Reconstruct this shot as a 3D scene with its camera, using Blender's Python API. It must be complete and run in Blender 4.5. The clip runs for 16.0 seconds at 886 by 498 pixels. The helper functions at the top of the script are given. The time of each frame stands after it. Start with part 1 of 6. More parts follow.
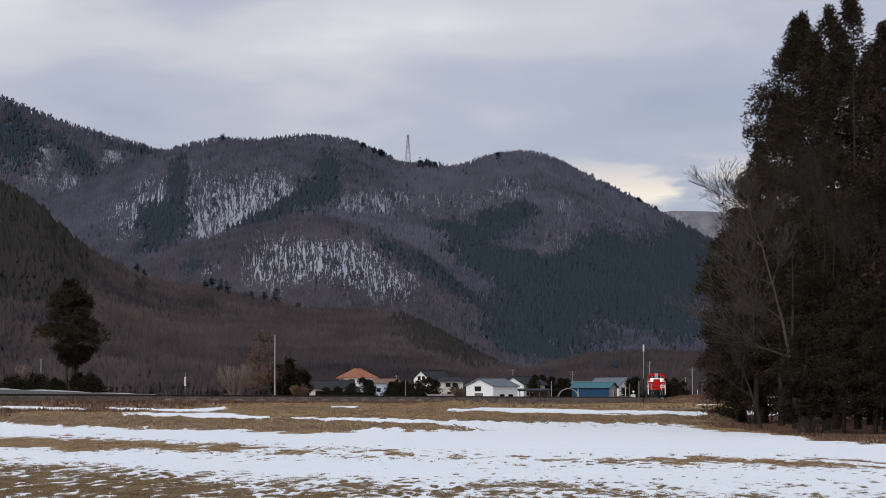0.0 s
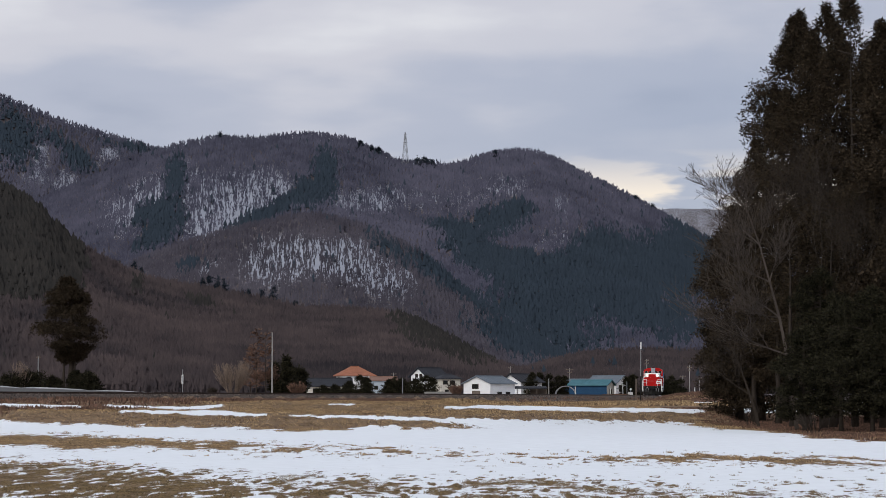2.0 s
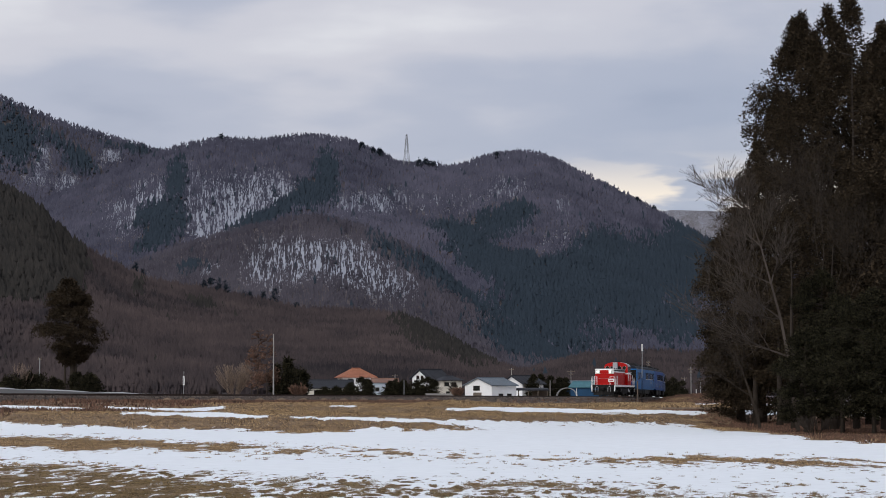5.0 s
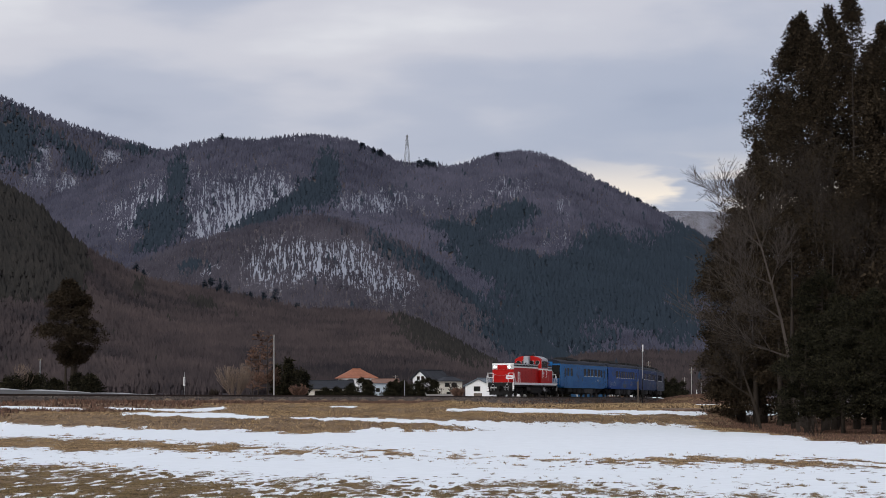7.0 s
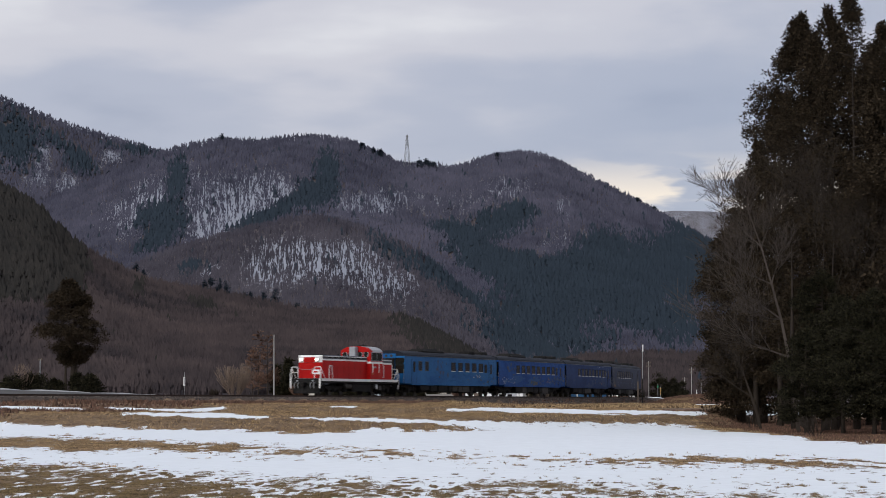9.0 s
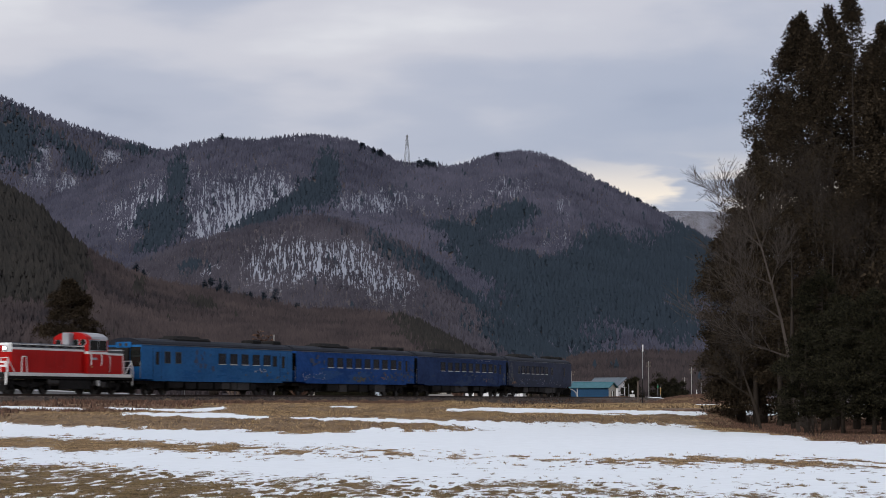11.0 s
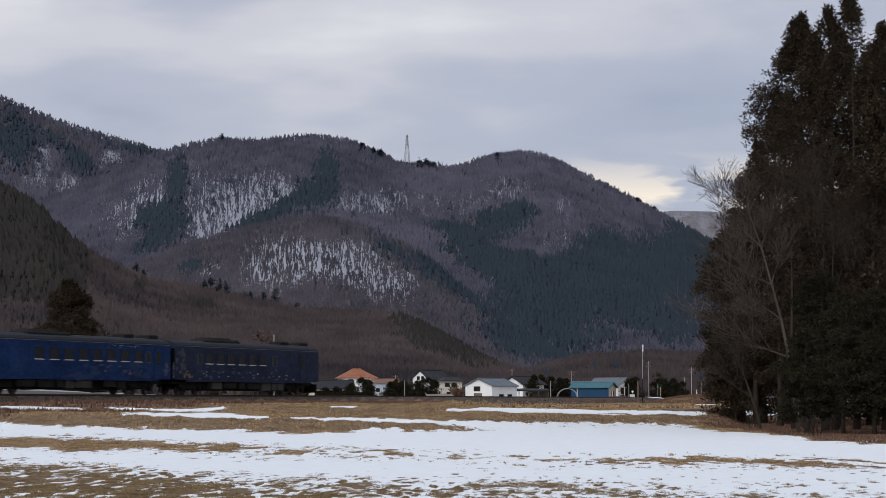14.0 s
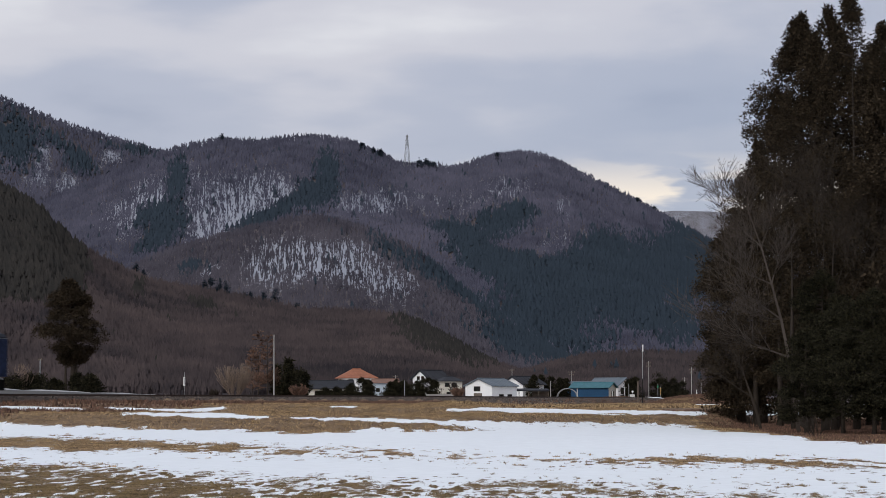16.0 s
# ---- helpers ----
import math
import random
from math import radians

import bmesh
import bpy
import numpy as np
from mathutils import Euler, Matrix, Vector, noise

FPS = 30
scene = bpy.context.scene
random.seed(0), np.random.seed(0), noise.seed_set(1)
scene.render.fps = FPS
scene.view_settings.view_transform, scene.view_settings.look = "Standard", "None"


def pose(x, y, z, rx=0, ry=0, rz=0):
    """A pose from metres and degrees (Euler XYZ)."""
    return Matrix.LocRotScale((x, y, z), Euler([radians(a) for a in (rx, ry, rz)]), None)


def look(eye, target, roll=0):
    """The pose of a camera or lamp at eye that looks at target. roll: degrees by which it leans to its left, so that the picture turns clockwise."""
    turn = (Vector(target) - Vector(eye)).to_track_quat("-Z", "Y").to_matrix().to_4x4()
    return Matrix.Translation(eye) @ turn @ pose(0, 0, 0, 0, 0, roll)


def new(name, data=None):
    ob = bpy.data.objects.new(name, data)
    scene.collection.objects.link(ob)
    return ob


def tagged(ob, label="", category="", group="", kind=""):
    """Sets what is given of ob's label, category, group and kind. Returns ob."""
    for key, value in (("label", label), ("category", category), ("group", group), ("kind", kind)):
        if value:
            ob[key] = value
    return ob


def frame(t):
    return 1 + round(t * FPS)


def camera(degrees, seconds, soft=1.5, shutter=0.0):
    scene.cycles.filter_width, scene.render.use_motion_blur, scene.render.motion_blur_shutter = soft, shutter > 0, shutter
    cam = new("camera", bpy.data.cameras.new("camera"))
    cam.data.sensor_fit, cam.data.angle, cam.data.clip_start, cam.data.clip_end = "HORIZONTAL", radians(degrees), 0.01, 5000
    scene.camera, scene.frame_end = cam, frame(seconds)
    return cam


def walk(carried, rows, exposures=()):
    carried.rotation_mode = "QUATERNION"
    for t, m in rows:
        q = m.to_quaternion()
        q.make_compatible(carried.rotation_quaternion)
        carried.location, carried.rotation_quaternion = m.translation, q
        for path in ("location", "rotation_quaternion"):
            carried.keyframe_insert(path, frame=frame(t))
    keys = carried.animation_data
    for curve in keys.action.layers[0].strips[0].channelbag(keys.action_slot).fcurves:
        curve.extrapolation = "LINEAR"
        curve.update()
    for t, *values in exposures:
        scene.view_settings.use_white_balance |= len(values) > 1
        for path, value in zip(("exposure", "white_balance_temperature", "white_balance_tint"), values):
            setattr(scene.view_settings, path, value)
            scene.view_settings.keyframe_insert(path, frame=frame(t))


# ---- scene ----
cam = camera(24.64, 16.0, soft=0.87, shutter=0.4)
EYE = 1.7                       # lens height over the field
TILT = 4.283                    # upward tilt, degrees


def aim(yaw, rise):
    """Camera pose, turned by small angles in degrees (yaw to the right)."""
    return pose(0, 0, EYE, 90 + TILT + rise, 0, -yaw)


K = math.degrees(1 / 3591)
SWAY = ((0, -1.5, 0), (0.5, -1.5, 0), (0.75, 0.3, -1), (1.0, 1.9, -2), (1.5, 3.1, -3.3), (2.0, 3.2, -4.2), (2.5, 3.1, -4.1),
        (3.0, 1.8, -3), (3.5, 1.6, -1.9), (4.0, 1.5, -1.7), (5.2, 0.7, -0.9), (6.4, 0, 0), (16, 0, 0))
walk(cam, [(t, aim(a * K, b * K)) for t, a, b in SWAY], exposures=((0, 0.0), (16, 0.0)))

# ---- light ----
SUN_ELEV, SUN_AZ = 34, 215      # veiled winter sun, behind the lens and to its left
world = bpy.data.worlds.new("overcast_sky")
scene.world = world
world.use_nodes = True
wn, wl = world.node_tree.nodes, world.node_tree.links
wn.clear()
w_out = wn.new("ShaderNodeOutputWorld")
w_sky = wn.new("ShaderNodeTexSky")
w_sky.sky_type, w_sky.sun_disc = "NISHITA", False
w_sky.sun_elevation, w_sky.sun_rotation = radians(SUN_ELEV), radians(SUN_AZ)
w_coord = wn.new("ShaderNodeTexCoord")


def w_map(scale, loc=(0, 0, 0)):
    m = wn.new("ShaderNodeMapping")
    m.inputs["Scale"].default_value = scale
    m.inputs["Location"].default_value = loc
    wl.new(w_coord.outputs["Generated"], m.inputs["Vector"])
    return m.outputs["Vector"]


def w_noise(vec, scale, detail, rough=0.5):
    n = wn.new("ShaderNodeTexNoise")
    n.inputs["Scale"].default_value, n.inputs["Detail"].default_value, n.inputs["Roughness"].default_value = scale, detail, rough
    wl.new(vec, n.inputs["Vector"])
    return n.outputs["Fac"]


def w_ramp(fac, stops):
    r = wn.new("ShaderNodeValToRGB")
    r.color_ramp.interpolation = "EASE"
    while len(r.color_ramp.elements) < len(stops):
        r.color_ramp.elements.new(0.5)
    for e, (p, c) in zip(r.color_ramp.elements, stops):
        e.position, e.color = p, (*c, 1)
    wl.new(fac, r.inputs["Fac"])
    return r.outputs["Color"]


def w_mix(fac, a, b):
    m = wn.new("ShaderNodeMix")
    m.data_type = "RGBA"
    for sock, v in ((m.inputs["Factor"], fac), (m.inputs["A"], a), (m.inputs["B"], b)):
        if hasattr(v, "links"):
            wl.new(v, sock)
        else:
            sock.default_value = v
    return m.outputs["Result"]


def w_math(op, a, b):
    m = wn.new("ShaderNodeMath")
    m.operation = op
    m.use_clamp = True
    for sock, v in zip(m.inputs, (a, b)):
        if hasattr(v, "links"):
            wl.new(v, sock)
        else:
            sock.default_value = v
    return m.outputs["Value"]


# cloud deck: wide soft rolls, bluish grey below, brighter rifts, a pale gap low over the ridge
clouds = w_ramp(w_noise(w_map((2.2, 2.2, 7.5), (0.35, 0, 0.1)), 2.3, 5, 0.45),
                ((0.30, (0.38, 0.42, 0.54)), (0.47, (0.50, 0.53, 0.64)), (0.60, (0.66, 0.66, 0.73)), (0.74, (0.82, 0.82, 0.86))))
w_sep = wn.new("ShaderNodeSeparateXYZ")
wl.new(w_coord.outputs["Generated"], w_sep.inputs[0])
gap_noise = w_noise(w_map((5, 5, 22), (0.2, 0, 0.55)), 3.0, 4, 0.5)
low = wn.new("ShaderNodeMapRange")
low.inputs["From Min"].default_value, low.inputs["From Max"].default_value = 0.122, 0.098
wl.new(w_sep.outputs["Z"], low.inputs["Value"])
gap = w_math("MULTIPLY", low.outputs["Result"], w_ramp(gap_noise, ((0.41, (0, 0, 0)), (0.53, (1, 1, 1)))))
# the deck sinks and darkens towards the east, above the gap
east = wn.new("ShaderNodeMapRange")
east.inputs["From Min"].default_value, east.inputs["From Max"].default_value = -0.02, 0.13
wl.new(w_sep.outputs["X"], east.inputs["Value"])
sunk = wn.new("ShaderNodeMapRange")
sunk.inputs["From Min"].default_value, sunk.inputs["From Max"].default_value = 0.20, 0.125
wl.new(w_sep.outputs["Z"], sunk.inputs["Value"])
clouds = w_mix(w_math("MULTIPLY", w_math("MULTIPLY", east.outputs[0], sunk.outputs[0]), 0.6), clouds, (0.34, 0.40, 0.54, 1))
pale = w_mix(gap, clouds, (1.08, 0.95, 0.80, 1))
deck = wn.new("ShaderNodeBackground")
deck.inputs["Strength"].default_value = 1.0
wl.new(pale, deck.inputs["Color"])
blue = wn.new("ShaderNodeBackground")
blue.inputs["Strength"].default_value = 0.06
wl.new(w_sky.outputs["Color"], blue.inputs["Color"])
w_add = wn.new("ShaderNodeMixShader")
w_add.inputs["Fac"].default_value = 0.88
wl.new(blue.outputs[0], w_add.inputs[1])
wl.new(deck.outputs[0], w_add.inputs[2])
wl.new(w_add.outputs[0], w_out.inputs["Surface"])

sun = new("sun", bpy.data.lights.new("sun", "SUN"))
sun.data.energy, sun.data.angle, sun.data.color = 1.8, radians(25), (1.0, 0.98, 0.96)
sun_dir = Vector((math.sin(radians(SUN_AZ)) * math.cos(radians(SUN_ELEV)), math.cos(radians(SUN_AZ)) * math.cos(radians(SUN_ELEV)), math.sin(radians(SUN_ELEV))))
sun.matrix_world = look(sun_dir * 100, (0, 0, 0))


# ---- materials ----
def material(name, base, rough=0.8, metal=0.0, vary=0.25, scale=2.0, fine=30.0, bump=0.2, bump_dist=0.02, tint=None, island=False, coords="Object", spec=0.4, iw=0.5, lo=0.3, hi=0.7):
    """Procedural surface: base colour with broad and fine variation and a little relief."""
    m = bpy.data.materials.new(name)
    m.use_nodes = True
    nt = m.node_tree
    b = nt.nodes["Principled BSDF"]
    b.inputs["Roughness"].default_value, b.inputs["Metallic"].default_value = rough, metal
    b.inputs["Specular IOR Level"].default_value = spec
    co = nt.nodes.new("ShaderNodeTexCoord")
    src = co.outputs[coords]
    n1, n2 = nt.nodes.new("ShaderNodeTexNoise"), nt.nodes.new("ShaderNodeTexNoise")
    n1.inputs["Scale"].default_value, n2.inputs["Scale"].default_value = scale, fine
    n1.inputs["Detail"].default_value, n2.inputs["Detail"].default_value = 4, 3
    for n in (n1, n2):
        nt.links.new(src, n.inputs["Vector"])
    mix = nt.nodes.new("ShaderNodeMix")
    mix.data_type = "RGBA"
    dark = tuple(c * (1 - vary) for c in base)
    light = tint or tuple(min(1, c * (1 + vary)) for c in base)
    mix.inputs["A"].default_value, mix.inputs["B"].default_value = (*dark, 1), (*light, 1)
    add = nt.nodes.new("ShaderNodeMath")
    add.operation = "MULTIPLY_ADD"
    add.inputs[1].default_value = 0.5
    nt.links.new(n2.outputs["Fac"], add.inputs[0])
    half = nt.nodes.new("ShaderNodeMath")
    half.operation = "MULTIPLY"
    half.inputs[1].default_value = 0.5
    nt.links.new(n1.outputs["Fac"], half.inputs[0])
    nt.links.new(half.outputs[0], add.inputs[2])
    fac = add.outputs[0]
    if island:
        geo = nt.nodes.new("ShaderNodeNewGeometry")
        a2 = nt.nodes.new("ShaderNodeMath")
        a2.operation = "MULTIPLY_ADD"
        a2.inputs[1].default_value = iw
        nt.links.new(geo.outputs["Random Per Island"], a2.inputs[0])
        h2 = nt.nodes.new("ShaderNodeMath")
        h2.operation = "MULTIPLY"
        h2.inputs[1].default_value = 1 - iw
        nt.links.new(fac, h2.inputs[0])
        nt.links.new(h2.outputs[0], a2.inputs[2])
        fac = a2.outputs[0]
    st = nt.nodes.new("ShaderNodeMapRange")
    st.inputs["From Min"].default_value, st.inputs["From Max"].default_value = lo, hi
    nt.links.new(fac, st.inputs["Value"])
    nt.links.new(st.outputs[0], mix.inputs["Factor"])
    nt.links.new(mix.outputs["Result"], b.inputs["Base Color"])
    if bump:
        bp = nt.nodes.new("ShaderNodeBump")
        bp.inputs["Strength"].default_value, bp.inputs["Distance"].default_value = bump, bump_dist
        nt.links.new(n2.outputs["Fac"], bp.inputs["Height"])
        nt.links.new(bp.outputs[0], b.inputs["Normal"])
    return m


def glow(name, color, strength):
    m = bpy.data.materials.new(name)
    m.use_nodes = True
    b = m.node_tree.nodes["Principled BSDF"]
    b.inputs["Base Color"].default_value = (0.9, 0.9, 0.85, 1)
    b.inputs["Emission Color"].default_value = (*color, 1)
    b.inputs["Emission Strength"].default_value = strength
    return m


def covered_ground(name, attr, bare_a, bare_b, snow, scale, fine, edge_scale, bump=0.5, stretch=(1, 1, 1), wild=1.0):
    """Bare ground and snow, parted along the attribute `attr`, with a broken edge."""
    m = bpy.data.materials.new(name)
    m.use_nodes = True
    nt = m.node_tree
    N, L = nt.nodes, nt.links
    b = N["Principled BSDF"]
    co = N.new("ShaderNodeTexCoord").outputs["Object"]

    def noise_tex(s, detail=4, rough=0.6, stretch=(1, 1, 1)):
        mp = N.new("ShaderNodeMapping")
        mp.inputs["Scale"].default_value = stretch
        L.new(co, mp.inputs["Vector"])
        n = N.new("ShaderNodeTexNoise")
        n.inputs["Scale"].default_value, n.inputs["Detail"].default_value, n.inputs["Roughness"].default_value = s, detail, rough
        L.new(mp.outputs[0], n.inputs["Vector"])
        return n.outputs["Fac"]

    def mixc(f, a, c):
        x = N.new("ShaderNodeMix")
        x.data_type = "RGBA"
        L.new(f, x.inputs["Factor"])
        for s, v in ((x.inputs["A"], a), (x.inputs["B"], c)):
            if isinstance(v, tuple):
                s.default_value = (*v, 1)
            else:
                L.new(v, s)
        return x.outputs["Result"]

    def rng(f, lo, hi):
        x = N.new("ShaderNodeMapRange")
        x.inputs["From Min"].default_value, x.inputs["From Max"].default_value = lo, hi
        L.new(f, x.inputs["Value"])
        return x.outputs[0]

    big, small = noise_tex(scale), noise_tex(fine, 5, 0.7)
    bare = mixc(rng(small, 0.35, 0.65), mixc(rng(big, 0.35, 0.65), bare_a, bare_b), tuple(0.5 * c for c in bare_a))
    snowc = mixc(rng(noise_tex(scale * 2), 0.3, 0.7), snow, tuple(0.93 * c for c in snow))
    at = N.new("ShaderNodeAttribute")
    at.attribute_name = attr
    edge = noise_tex(edge_scale, 6, 0.7, stretch)
    s = N.new("ShaderNodeMath")
    s.operation = "ADD"
    L.new(at.outputs["Fac"], s.inputs[0])
    spread = N.new("ShaderNodeMath")
    spread.operation = "MULTIPLY_ADD"
    spread.inputs[1].default_value, spread.inputs[2].default_value = wild, 0.5 - 0.5 * wild
    L.new(edge, spread.inputs[0])
    L.new(spread.outputs[0], s.inputs[1])
    f = rng(s.outputs[0], 0.93, 1.07)
    L.new(mixc(f, bare, snowc), b.inputs["Base Color"])
    b.inputs["Roughness"].default_value = 0.85
    b.inputs["Specular IOR Level"].default_value = 0.25
    bp = N.new("ShaderNodeBump")
    bp.inputs["Strength"].default_value, bp.inputs["Distance"].default_value = bump, 0.05
    L.new(small, bp.inputs["Height"])
    L.new(bp.outputs[0], b.inputs["Normal"])
    return m


